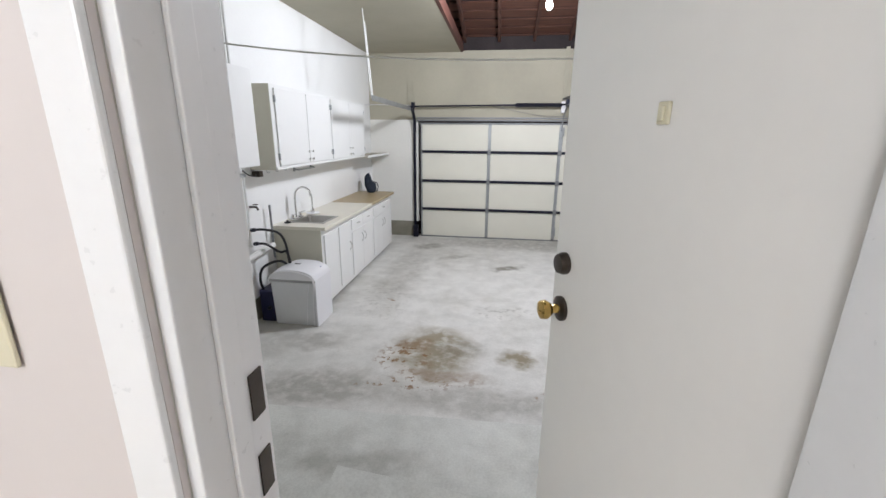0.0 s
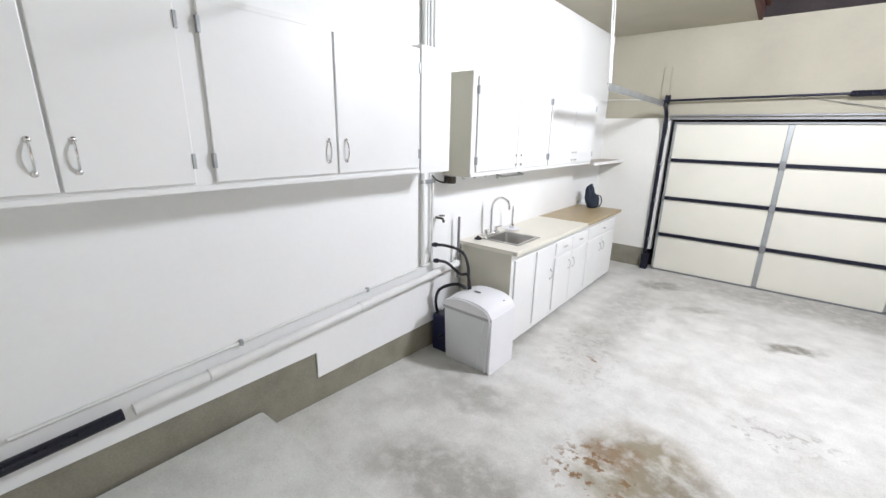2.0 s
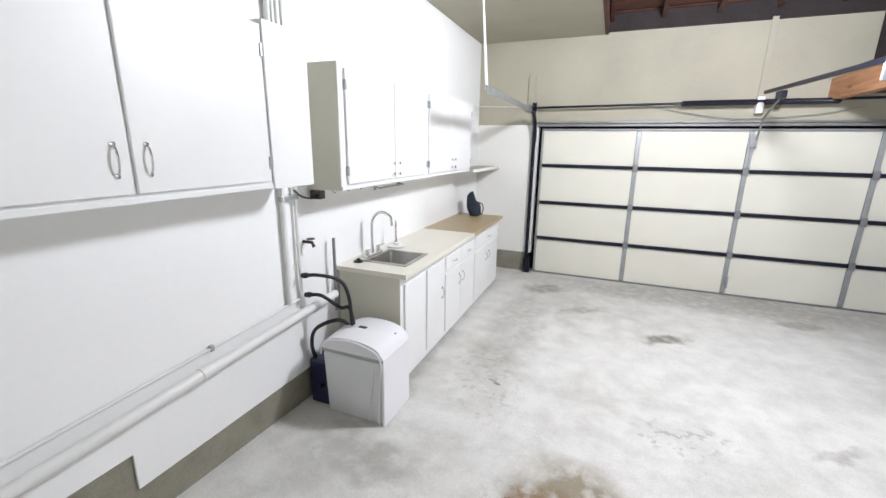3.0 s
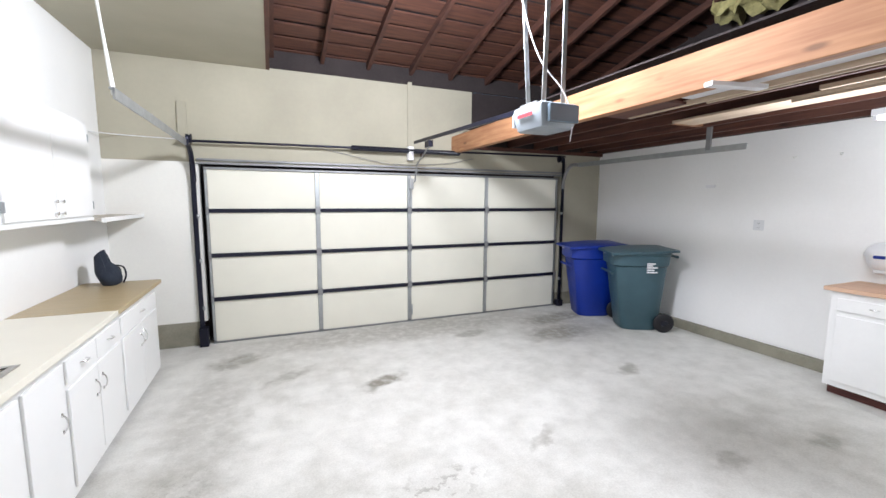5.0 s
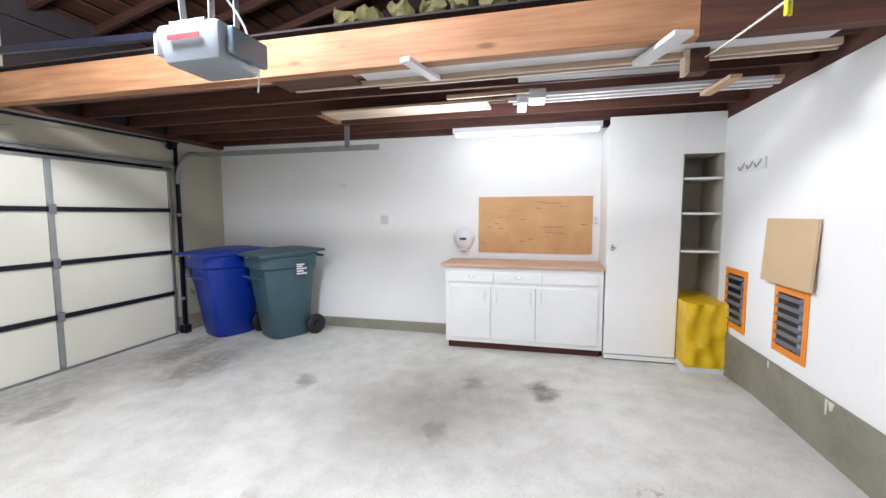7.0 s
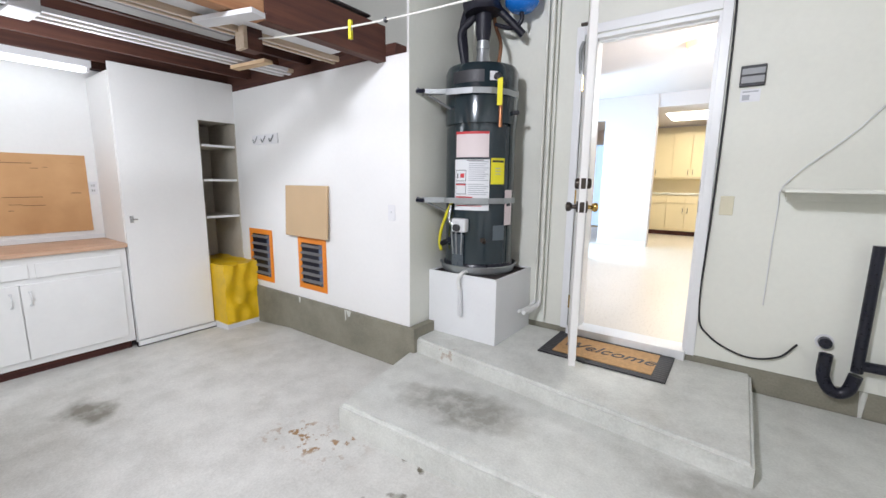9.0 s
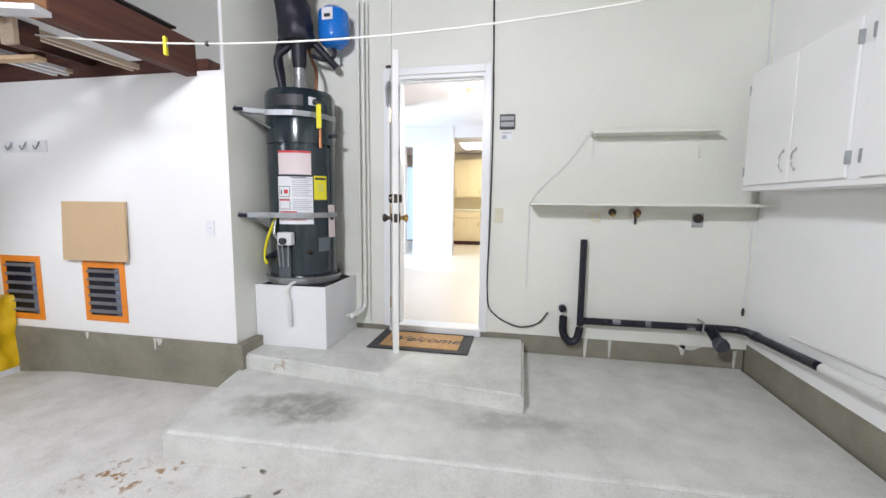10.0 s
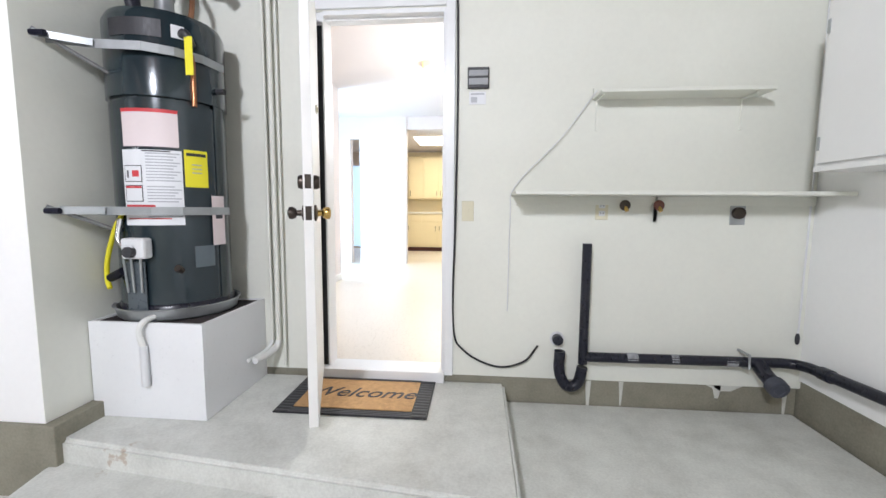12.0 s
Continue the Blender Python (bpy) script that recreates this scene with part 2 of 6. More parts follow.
COIR = surface("coir_mat", (0.55, 0.33, 0.15), 0.95, var=0.25, scale=40, fine=300, relief=0.6, depth=0.004)
OSB = chipboard("fibre_board")
WORKTOP = timber("worktop_wood", (0.54, 0.33, 0.21), (0.74, 0.51, 0.37), 0, 8, 0.5, knots=False)
LAMINATE = surface("cream_laminate", (0.76, 0.73, 0.63), 0.35, var=0.05, scale=3, relief=0.03)
TANTOP = surface("tan_board_top", (0.42, 0.33, 0.19), 0.4, var=0.12, scale=3, stretch=(1, 6, 1))
BEAMWOOD = timber("fir_beam", (0.3, 0.13, 0.06), (0.52, 0.28, 0.14), 1)
JOIST = timber("old_joist_wood", (0.06, 0.02, 0.015), (0.15, 0.055, 0.032), 1)
JOIST_X = timber("old_blocking_wood", (0.06, 0.02, 0.015), (0.15, 0.055, 0.032), 0)
PINE = timber("pale_pine", (0.5, 0.38, 0.27), (0.72, 0.59, 0.46), 1, knots=False)
PINE_X = timber("pale_pine_cross", (0.45, 0.3, 0.17), (0.66, 0.49, 0.31), 0, knots=False)
WHITEWOOD = surface("white_painted_trim_board", (0.68, 0.68, 0.7), 0.5, var=0.1, scale=6, stretch=(1, 0.2, 1))
SHEATH = timber("roof_board_wood", (0.045, 0.016, 0.012), (0.15, 0.056, 0.028), 0, knots=False)
# Roofing underside; the same dark colour also stands for shade in loft and recesses
DARKROOF_SHADE = surface("roofing_underside_and_shade", (0.03, 0.022, 0.022), 0.9, var=0.4, scale=4)
RAFTER = timber("rafter_wood", (0.04, 0.015, 0.011), (0.12, 0.044, 0.025), 1)
BATT = surface("yellow_insulation", (0.5, 0.45, 0.2), 0.95, var=0.45, scale=14, fine=60, relief=0.8, depth=0.02)
FLOOR = concrete("garage_concrete", stains=STAINS)
SLAB = concrete("step_concrete", base=(0.66, 0.67, 0.63), dark=(0.38, 0.38, 0.34), blotch=0.9, gloss=0.5,
                stains=[(1.03, 3.0, 0.5, 0.22, 0.1, 0.6, 0), (1.41, 2.6, 0.1, 0.07, 0, 0.5, 4), (-0.3, 2.9, 0.4, 0.12, 0.2, 0.35, 0)])
KERB = concrete("stem_wall_concrete", base=(0.27, 0.255, 0.2), dark=(0.11, 0.1, 0.07), gloss=0.6)
REDWOOD = timber("dark_red_base_wood", (0.05, 0.012, 0.01), (0.14, 0.035, 0.02), 0, knots=False)
TUBEGLOW = glow("lit_tube", (0.9, 0.95, 1.0), 3.5)
BULBGLOW = glow("lit_bulb", (0.92, 0.97, 1.0), 60)
LAMPGLOW = glow("lit_diffuser", (1.0, 0.95, 0.82), 5)
AMBER = glow("amber_lamp", (1.0, 0.72, 0.25), 2)


# ---- mesh helpers ----
def shape():
    return bmesh.new()


def box(bm, x0, x1, y0, y1, z0, z1, bev=0.0, m=None):
    """An axis-parallel block, with rounded edges if bev is given."""
    mat = Matrix.Translation(((x0 + x1) / 2, (y0 + y1) / 2, (z0 + z1) / 2)) @ Matrix.Diagonal((abs(x1 - x0), abs(y1 - y0), abs(z1 - z0), 1))
    vs = bmesh.ops.create_cube(bm, size=1, matrix=mat)["verts"]
    if bev:
        es = list({e for v in vs for e in v.link_edges})
        vs = bmesh.ops.bevel(bm, geom=es, offset=bev, segments=2, profile=0.5, affect="EDGES")["verts"]
    if m is not None:
        bmesh.ops.transform(bm, matrix=m, verts=list(vs))
    return bm


def lathe(bm, rows, seg=24, m=None):
    """Turns rows of (radius, height) about z."""
    rings = []
    for r, z in rows:
        rings.append([bm.verts.new((r * math.cos(a), r * math.sin(a), z)) for a in (2 * math.pi * i / seg for i in range(seg))])
    for a, b in zip(rings, rings[1:]):
        for i in range(seg):
            j = (i + 1) % seg
            bm.faces.new((a[i], a[j], b[j], b[i]))
    bm.faces.new(list(reversed(rings[0])))
    bm.faces.new(rings[-1])
    if m is not None:
        bmesh.ops.transform(bm, matrix=m, verts=[v for ring in rings for v in ring])
    return bm


def rod(bm, pts, r, seg=10):
    """A round rod, pipe or cord through the points."""
    pts = [Vector(p) for p in pts]
    rings = []
    up = Vector((0.13, 0.21, 0.97)).normalized()
    for i, p in enumerate(pts):
        d = (pts[min(i + 1, len(pts) - 1)] - pts[max(i - 1, 0)]).normalized()
        u = d.cross(up)
        if u.length < 0.05:
            u = d.cross(Vector((1, 0, 0)))
        u.normalize()
        v = d.cross(u)
        rings.append([bm.verts.new(p + r * (math.cos(a) * u + math.sin(a) * v)) for a in (2 * math.pi * k / seg for k in range(seg))])
    for a, b in zip(rings, rings[1:]):
        for i in range(seg):
            j = (i + 1) % seg
            bm.faces.new((a[i], b[i], b[j], a[j]))
    bm.faces.new(rings[0])
    bm.faces.new(list(reversed(rings[-1])))
    return bm


def curve_pts(pts, n=6):
    """A smooth line through the points."""
    pts = [Vector(p) for p in pts]
    ext = [2 * pts[0] - pts[1]] + pts + [2 * pts[-1] - pts[-2]]
    out = []
    for i in range(1, len(ext) - 2):
        a, b, c, d = ext[i - 1:i + 3]
        for k in range(n):
            s = k / n
            out.append(0.5 * (2 * b + (c - a) * s + (2 * a - 5 * b + 4 * c - d) * s * s + (3 * b - a - 3 * c + d) * s ** 3))
    return out + [pts[-1]]


def prism(bm, outline, z0, z1):
    """An upright prism over the outline (x, y), anticlockwise."""
    lo = [bm.verts.new((x, y, z0)) for x, y in outline]
    hi = [bm.verts.new((x, y, z1)) for x, y in outline]
    n = len(outline)
    bm.faces.new(list(reversed(lo)))
    bm.faces.new(hi)
    for i in range(n):
        j = (i + 1) % n
        bm.faces.new((lo[i], lo[j], hi[j], hi[i]))
    return bm


def link(name, bm, material, smooth=False):
    me = bpy.data.meshes.new(name)
    bmesh.ops.recalc_face_normals(bm, faces=bm.faces)
    bm.to_mesh(me)
    bm.free()
    for m in (material if isinstance(material, (list, tuple)) else [material]):
        me.materials.append(m)
    if smooth:
        me.shade_smooth()
        me.set_sharp_from_angle(angle=radians(38))
    return new(name, me)


def part(name, bm, material, parent, label="", smooth=False):
    ob = link(name, bm, material, smooth)
    ob.parent = parent
    return tagged(ob, label)


def struct(name, bm, material, label=""):
    return tagged(link(name, bm, material), label, kind="structure")


def thing(name, label, category, place=(0, 0, 0), turn=0.0, group=""):
    ob = new(name)
    ob.empty_display_size = 0.1
    ob.location, ob.rotation_euler = place, (0, 0, radians(turn))
    return tagged(ob, label, category, group)


# ---- the place ----
W, E, S, N, P = -1.99, 4.66, 1.765, 8.70, 2.58
TOP = 3.18


def slope(y):
    return 0.08 if y < 3.4 else 0.08 * max(0.0, (5.2 - y) / 1.8)


bm = shape()
ys = [1.5, 3.4, 5.2, 6.8, 8.7, 9.4]
cols = (-2.2, 3.3, 4.1, 5.0)
rows = [[bm.verts.new((x, y, slope(y) * (1 if x < 4 else 0.1))) for x in cols] for y in ys]
under = [[bm.verts.new((x, y, -0.25)) for x in (-2.2, 5.0)] for y in (ys[0], ys[-1])]
for a, b in zip(rows, rows[1:]):
    for k in range(3):
        bm.faces.new((a[k], a[k + 1], b[k + 1], b[k]))
bm.faces.new((under[0][1], under[0][0], under[1][0], under[1][1]))
bm.faces.new((*rows[0][::-1], under[0][0], under[0][1]))
bm.faces.new((*rows[-1], under[1][1], under[1][0]))
struct("floor", bm, FLOOR, "stained pale grey concrete garage floor with oil and rust marks")

bm = prism(shape(), [(W, S), (1.76, S), (1.76, 2.62), (1.6, 3.4), (W, 3.28)], 0.0, 0.235)
bmesh.ops.bevel(bm, geom=[e for e in bm.edges if min(v.co.z for v in e.verts) > 0.2 and max(v.co.y for v in e.verts) > 2.6], offset=0.022, segments=3, affect="EDGES")
struct("step_lower", bm, SLAB, "low worn concrete step across the back of the garage")
bm = prism(shape(), [(-0.335, S), (1.76, S), (1.76, 2.56), (-0.335, 2.8)], 0.236, 0.346)
bmesh.ops.bevel(bm, geom=[e for e in bm.edges if min(v.co.z for v in e.verts) > 0.3 and max(v.co.y for v in e.verts) > 2.5], offset=0.018, segments=3, affect="EDGES")
struct("step_upper", bm, SLAB, "worn concrete landing below the house door")

# kerbs: the concrete stem wall that shows under the plasterboard
struct("kerb_west", box(box(shape(), W - 0.2, W - 0.012, S - 0.2, 3.67, -0.1, 0.44), W - 0.2, W - 0.012, 3.67, N + 0.15, -0.1, 0.255), KERB, "bare concrete stem wall under the white wall")
struct("kerb_south", box(shape(), W, 1.9, S - 0.2, S - 0.012, 0.1, 0.392), KERB, "bare concrete stem wall beside the house door")
struct("kerb_pier", box(shape(), 1.7, E + 0.1, S, P + 0.02, -0.1, 0.425, 0.006), KERB, "bare concrete stem wall under the white partition")
struct("kerb_east", box(shape(), E - 0.06, E + 0.15, P + 0.02, N - 0.02, -0.1, 0.115, 0.004), KERB, "low bare concrete stem wall")
struct("kerb_north", box(box(shape(), W, -1.2, N - 0.012, N + 0.15, -0.1, 0.28), 3.9, E + 0.1, N - 0.014, N + 0.15, -0.1, 0.2), KERB, "bare concrete stem wall beside the garage door")

RUN = surface("run_paint", (0.62, 0.62, 0.57), 0.55, var=0.12, scale=12)
for x, y, w, z0, z1 in ((-0.83, S - 0.011, 0.018, 0.2, 0.385), (-1.02, S - 0.011, 0.014, 0.24, 0.385), (-1.56, S - 0.011, 0.03, 0.31, 0.39), (-1.6, S - 0.011, 0.11, 0.355, 0.391), (-1.93, S - 0.011, 0.014, 0.2, 0.37)):
    bm = prism(shape(), [(-w, 0), (w, 0), (w * 0.7, 0.004), (-w * 0.7, 0.004)], 0, z1 - z0)
    for v in bm.verts:
        if v.co.z < 0.01:
            v.co.x *= 0.35
    ob = struct("paint_run", bm, RUN, "run of white wall paint down the concrete")
    ob.location = (x, y, z0)
for x, w, h in ((2.42, 0.03, 0.05), (2.46, 0.012, 0.09), (3.1, 0.015, 0.05)):
    bm = prism(shape(), [(-w, 0), (w, 0), (w * 0.7, 0.004), (-w * 0.7, 0.004)], 0, h)
    for v in bm.verts:
        if v.co.z < 0.01:
            v.co.x *= 0.35
    ob = struct("paint_run", bm, RUN, "run of white wall paint down the concrete")
    ob.location = (x, P + 0.0205, 0.424 - h)

# walls
struct("wall_west", box(box(shape(), W - 0.15, W, S - 0.15, 3.67, 0.44, 4.2), W - 0.15, W, 3.67, N + 0.15, 0.255, 4.2), WALL_W, "white painted wall")
bm = shape()
for x0, x1, z0, z1 in ((W - 0.15, 0.03, 0.392, 5.2), (0.835, E + 0.15, 0.392, 5.2), (0.03, 0.835, 2.525, 5.2)):
    box(bm, x0, x1, S - 0.14, S, z0, z1)
struct("wall_south", bm, WALL_S, "pale greenish painted wall with the house door in it")
struct("wall_pier", box(box(shape(), 1.76, E, P - 0.12, P, 0.425, 2.38), 1.76, 1.88, S, P - 0.12, 0.425, 4.9), WALL_E, "white painted partition")
struct("wall_pier_side", box(shape(), 1.757, 1.7595, S, P, 0.43, 4.9), WALL_S, "pale greenish painted side of the partition")
struct("wall_east", box(shape(), E, E + 0.15, S - 0.14, N + 0.15, 0.1, 2.46), WALL_E, "white painted wall")
# Added dark sheet: shuts out the sky and stands for loft shade
struct("loft_side_closing", box(shape(), E, E + 0.15, S - 0.14, N + 0.15, 2.463, 5.2), DARKROOF_SHADE, "dark sheet added to close the loft side")
bm = shape()
box(bm, 3.86, E + 0.15, N, N + 0.15, 0.2, 2.46)
box(bm, W - 0.15, 3.86, N, N + 0.15, 2.1, 2.46)
box(bm, W - 0.15, 2.28, N, N + 0.15, 2.46, TOP + 0.02)
struct("wall_north", bm, BARE, "bare cream plasterboard wall around the garage door")
struct("wall_north_west", box(shape(), W - 0.15, -1.12, N - 0.001, N + 0.15, 0.28, 2.1), WHITE, "white painted wall beside the garage door")
# Two added dark closers: block sky at the eave, stand for shade there
struct("eave_closing", box(shape(), -0.34, E + 0.1, N - 0.02, N + 0.02, TOP + 0.021, TOP + 0.34), DARKROOF_SHADE, "dark strip added to close the gap under the roof")
struct("loft_end_closing", box(shape(), 2.283, E + 0.15, N + 0.02, N + 0.15, 2.463, TOP + 0.02), DARKROOF_SHADE, "dark sheet standing for the shaded loft end")
# Unseen block added behind the garage door
struct("outer_closing", box(shape(), -1.3, 4.0, N + 0.16, N + 0.3, -0.1, 2.3), DARKROOF_SHADE)

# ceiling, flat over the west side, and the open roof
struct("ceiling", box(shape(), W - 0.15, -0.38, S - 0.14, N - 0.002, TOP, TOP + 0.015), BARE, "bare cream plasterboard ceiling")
struct("ceiling_edge_board", box(shape(), -0.38, -0.34, S, N - 0.002, TOP - 0.002, TOP + 0.14), JOIST, "dark joist at the edge of the ceiling")
RISE = 0.25


def roof_z(y):
    return 3.24 + RISE * (N - y)


roof_turn = math.atan(-RISE)
rafters = tagged(thing("roof_rafters", "dark brown sloping rafters under the roof", "", (2.15, (S + N) / 2, roof_z((S + N) / 2))), kind="structure")
for i in range(9):
    x = -0.24 + 0.56 * i - 0.07 - 2.15
    L = (N - S) * 1.03
    part("rafter", box(shape(), x - 0.022, x + 0.022, -L / 2, L / 2, 0.065, 0.15, m=Matrix.Rotation(roof_turn, 4, "X")), RAFTER, rafters)
sheathing = tagged(thing("roof_boards", "brown skip sheathing boards under the roof", "", (2.15, N, roof_z(N))), kind="structure")
board_mesh = None
for i in range(31):
    y = N + 0.05 - 0.235 * i
    if board_mesh is None:
        first = part("board", box(shape(), -2.62, 2.65, -0.096, 0.096, 0, 0.022), SHEATH, sheathing)
        board_mesh = first.data
        ob = first
    else:
        ob = new("board", board_mesh)
        ob.parent = sheathing
    ob.location = (0.02 * math.sin(i * 7), y - N, roof_z(y) + 0.155 - roof_z(N))
    ob.rotation_euler = (roof_turn + 0.01 * math.sin(i * 5), 0.002 * math.sin(i * 3), 0.003 * math.cos(i * 4))
bm = shape()
ym = (S + N) / 2
box(bm, -4.4, 2.7, -(N - S) / 2 * 1.08, (N - S) / 2 * 1.08, 0.19, 0.22, m=Matrix.Translation((2.15, ym, roof_z(ym))) @ Matrix.Rotation(roof_turn, 4, "X"))
struct("roof_underlay", bm, DARKROOF_SHADE, "dark underside of the roofing")

# insulation tucked in beside the rafters
for i in range(8):
    bm = shape()
    bmesh.ops.create_grid(bm, x_segments=6, y_segments=6, size=0.5)
    ret = bmesh.ops.extrude_face_region(bm, geom=bm.faces[:])
    bmesh.ops.translate(bm, verts=[v for v in ret["geom"] if isinstance(v, bmesh.types.BMVert)], vec=(0, 0, 0.18))
    for v in bm.verts:
        v.co += Vector((noise.noise(v.co * 3 + Vector((i, 0, 0))), noise.noise(v.co * 3 + Vector((0, i, 5))), noise.noise(v.co * 3 + Vector((7, i, 0))))) * 0.16
    bmesh.ops.transform(bm, matrix=Matrix.Diagonal((0.36, 0.24, 0.5, 1)), verts=bm.verts)
    ob = tagged(link("insulation_batt", bm, BATT, True), "crumpled yellow insulation batt tucked under the roof", "insulation", "insulation batts")
    ob.location, ob.rotation_euler = (4.35, 4.05 + 0.36 * i, 3.72), (0.2 * math.sin(i * 3), 0.3 + 0.2 * math.cos(i * 5), 0.4 * math.sin(i * 2))

# main beam, joists and blocking of the loft
struct("beam", box(shape(), 1.97, 2.06, 3.5, N - 0.002, 2.345, 2.57, 0.005), BEAMWOOD, "rough orange-brown fir beam along the loft edge")
struct("beam_end", box(shape(), 1.972, 2.058, P + 0.001, 3.498, 2.345, 2.58, 0.004), JOIST, "dark red-brown older end of the loft beam")
joists = tagged(thing("loft_joists", "dark red-brown joists carrying the loft", "", (3.3, P, 2.463)), kind="structure")
for x in (2.45, 2.9, 3.36, 3.82, 4.27, 4.6):
    part("joist", box(shape(), x - 3.32, x - 3.28, S + 0.05 - P, N - 0.004 - P, 0, 0.177, 0.003), JOIST, joists)
for x0, x1 in ((2.062, 2.428), (2.472, 2.878), (2.922, 3.338), (3.382, 3.798), (3.842, 4.248), (4.292, 4.578)):
    part("blocking", box(shape(), x0 - 3.3, x1 - 3.3, -0.08, -0.04, 0.002, 0.157), JOIST_X, joists)
part("wall_plate", box(shape(), 1.885 - 3.3, E - 3.3, -0.12, -0.002, -0.081, -0.001), JOIST_X, joists)
part("end_board", box(shape(), 2.062 - 3.3, E - 3.3, N - 0.06 - P, N - 0.0045 - P, -0.05, -0.001), JOIST_X, joists)
# Added dark sheets close the open loft, their colour standing for its shade
bm = shape()
for x0, x1, y0, y1 in ((2.47, 3.8, 6.3, 8.2), (3.2, 4.6, 3.0, 4.2)):
    box(bm, x0, x1, y0, y1, 2.645, 2.66)
box(bm, 2.1, 4.64, 2.6, 8.6, 2.662, 2.675)
struct("loft_shade_sheet", bm, DARKROOF_SHADE, "dark sheets standing for the shade above the loft joists")

# the room beyond the house door
FH = 0.40
struct("house_floor", box(shape(), -2.6, 3.0, -5.9, S - 0.141, 0.2, FH), TILE, "pale tiled floor of the house")
struct("threshold", box(shape(), 0.03, 0.835, S - 0.14, S + 0.035, 0.346, FH + 0.012, 0.004), TRIM, "worn white door threshold")
bm = box(shape(), -2.75, -2.6, -6.0, S - 0.14, FH, 3.0)
box(bm, -2.75, 2.5, -6.05, -5.9, FH, 3.0)
box(bm, 3.0, 3.15, -6.05, -5.9, FH, 3.0)
box(bm, 2.5, 3.0, -6.05, -5.9, 2.45, 3.0)
box(bm, 3.0, 3.15, -6.0, -2.4, FH, 3.0)
box(bm, 3.0, 3.15, -1.3, S - 0.14, FH, 3.0)
box(bm, 3.0, 3.15, -2.4, -1.3, FH, 0.9)
box(bm, 3.0, 3.15, -2.4, -1.3, 2.1, 3.0)
box(bm, 1.12, 1.96, -3.25, -3.08, FH, 3.0)
box(bm, 2.13, 3.0, -3.25, -3.08, FH, 3.0)
box(bm, 1.96, 2.13, -3.25, -3.08, 2.62, 3.0)
box(bm, 1.75, 1.87, -1.4, S - 0.14, FH, 3.0)
struct("house_wall", bm, HOUSE, "pale pinkish white house walls")
struct("house_wall_garage_side", box(box(box(shape(), -2.6, 0.03, S - 0.15, S - 0.1405, FH, 3.0), 0.835, 1.75, S - 0.15, S - 0.1405, FH, 3.0), 0.03, 0.835, S - 0.15, S - 0.1405, 2.525, 3.0), HOUSE, "off-white painted inner wall beside the door")
struct("house_ceiling", box(box(shape(), -2.75, 3.15, -3.1, S - 0.151, 3.0, 3.1), -2.75, 3.15, -6.05, -3.101, 2.78, 3.1), HOUSE, "white ceiling of the house")
struct("kitchen_end_wall", box(shape(), -2.6, 2.5, -5.9, -5.885, FH, 2.76), CREAM, "cream kitchen wall")
struct("house_baseboard", box(box(shape(), 1.12, 1.96, -3.079, -3.065, FH, FH + 0.09, 0.003), 1.735, 1.75, -1.4, S - 0.16, FH, FH + 0.09, 0.003), TRIM, "white baseboard")
struct("window_backdrop", box(shape(), 2.3, 3.2, -6.4, -6.38, FH, 2.6), glow("pale_blue_daylight", (0.5, 0.7, 1.0), 1.0), "pale blue daylight beyond the far window")
win = thing("window_1", "daylit house window with a white frame", "window", (3.08, -1.85, 0.9))
part("window_frame", box(box(box(box(shape(), -0.06, 0.06, -0.55, -0.5, 0, 1.2), -0.06, 0.06, 0.5, 0.55, 0, 1.2), -0.06, 0.06, -0.5, 0.5, 0, 0.05), -0.06, 0.06, -0.5, 0.5, 1.15, 1.2), TRIM, win)

# ---- the house door ----
door = thing("door_1", "open cream-painted flush door standing at a right angle over the doormat", "door", (0.825, S + 0.014, 0.41), 19.2)
part("leaf", box(shape(), -0.042, 0, 0.0, 0.735, 0, 2.075, 0.003), LEAF, door)
part("door_stay", rod(shape(), curve_pts([(0.012, 0.06, 2.06), (0.03, 0.03, 2.0), (0.02, -0.02, 1.86)], 5), 0.012, 8), STEEL, door, "steel door stay under the frame head", True)
for side, metal_mat in ((-1, BRASS), (1, BRONZE)):
    x0 = -0.042 if side < 0 else 0.0
    knob = part("knob", lathe(shape(), [(0.033, 0), (0.033, 0.008), (0.014, 0.012), (0.012, 0.032), (0.02, 0.036), (0.028, 0.05), (0.026, 0.064), (0.012, 0.07)], 20,
                              Matrix.Translation((x0, 0.675, 0.965)) @ Matrix.Rotation(radians(90 * side), 4, "Y")), metal_mat, door, "round brass door knob" if side < 0 else "dark bronze door knob", True)
    if side < 0:
        part("rose", lathe(shape(), [(0.036, 0), (0.036, 0.009), (0.02, 0.014)], 20, Matrix.Translation((x0, 0.675, 0.965)) @ Matrix.Rotation(radians(90 * side), 4, "Y")), BRONZE, knob, "dark bronze rose")
    part("deadbolt", lathe(shape(), [(0.031, 0), (0.031, 0.012), (0.026, 0.024), (0.01, 0.026)], 20,
                           Matrix.Translation((x0, 0.675, 1.1)) @ Matrix.Rotation(radians(90 * side), 4, "Y")), BRONZE, door, "dark bronze deadbolt", True)
bm = shape()
for z in (0.965, 1.1):
    box(bm, -0.034, -0.008, 0.7352, 0.737, z - 0.03, z + 0.03, 0.001)
part("latch_plate", bm, BRONZE, door, "dark bronze latch plates")
part("chain_plate", box(box(shape(), -0.05, -0.0425, 0.35, 0.38, 1.462, 1.502, 0.003), -0.056, -0.05, 0.358, 0.371, 1.468, 1.494, 0.002), IVORY, door, "small yellowed catch plate")
bm = shape()
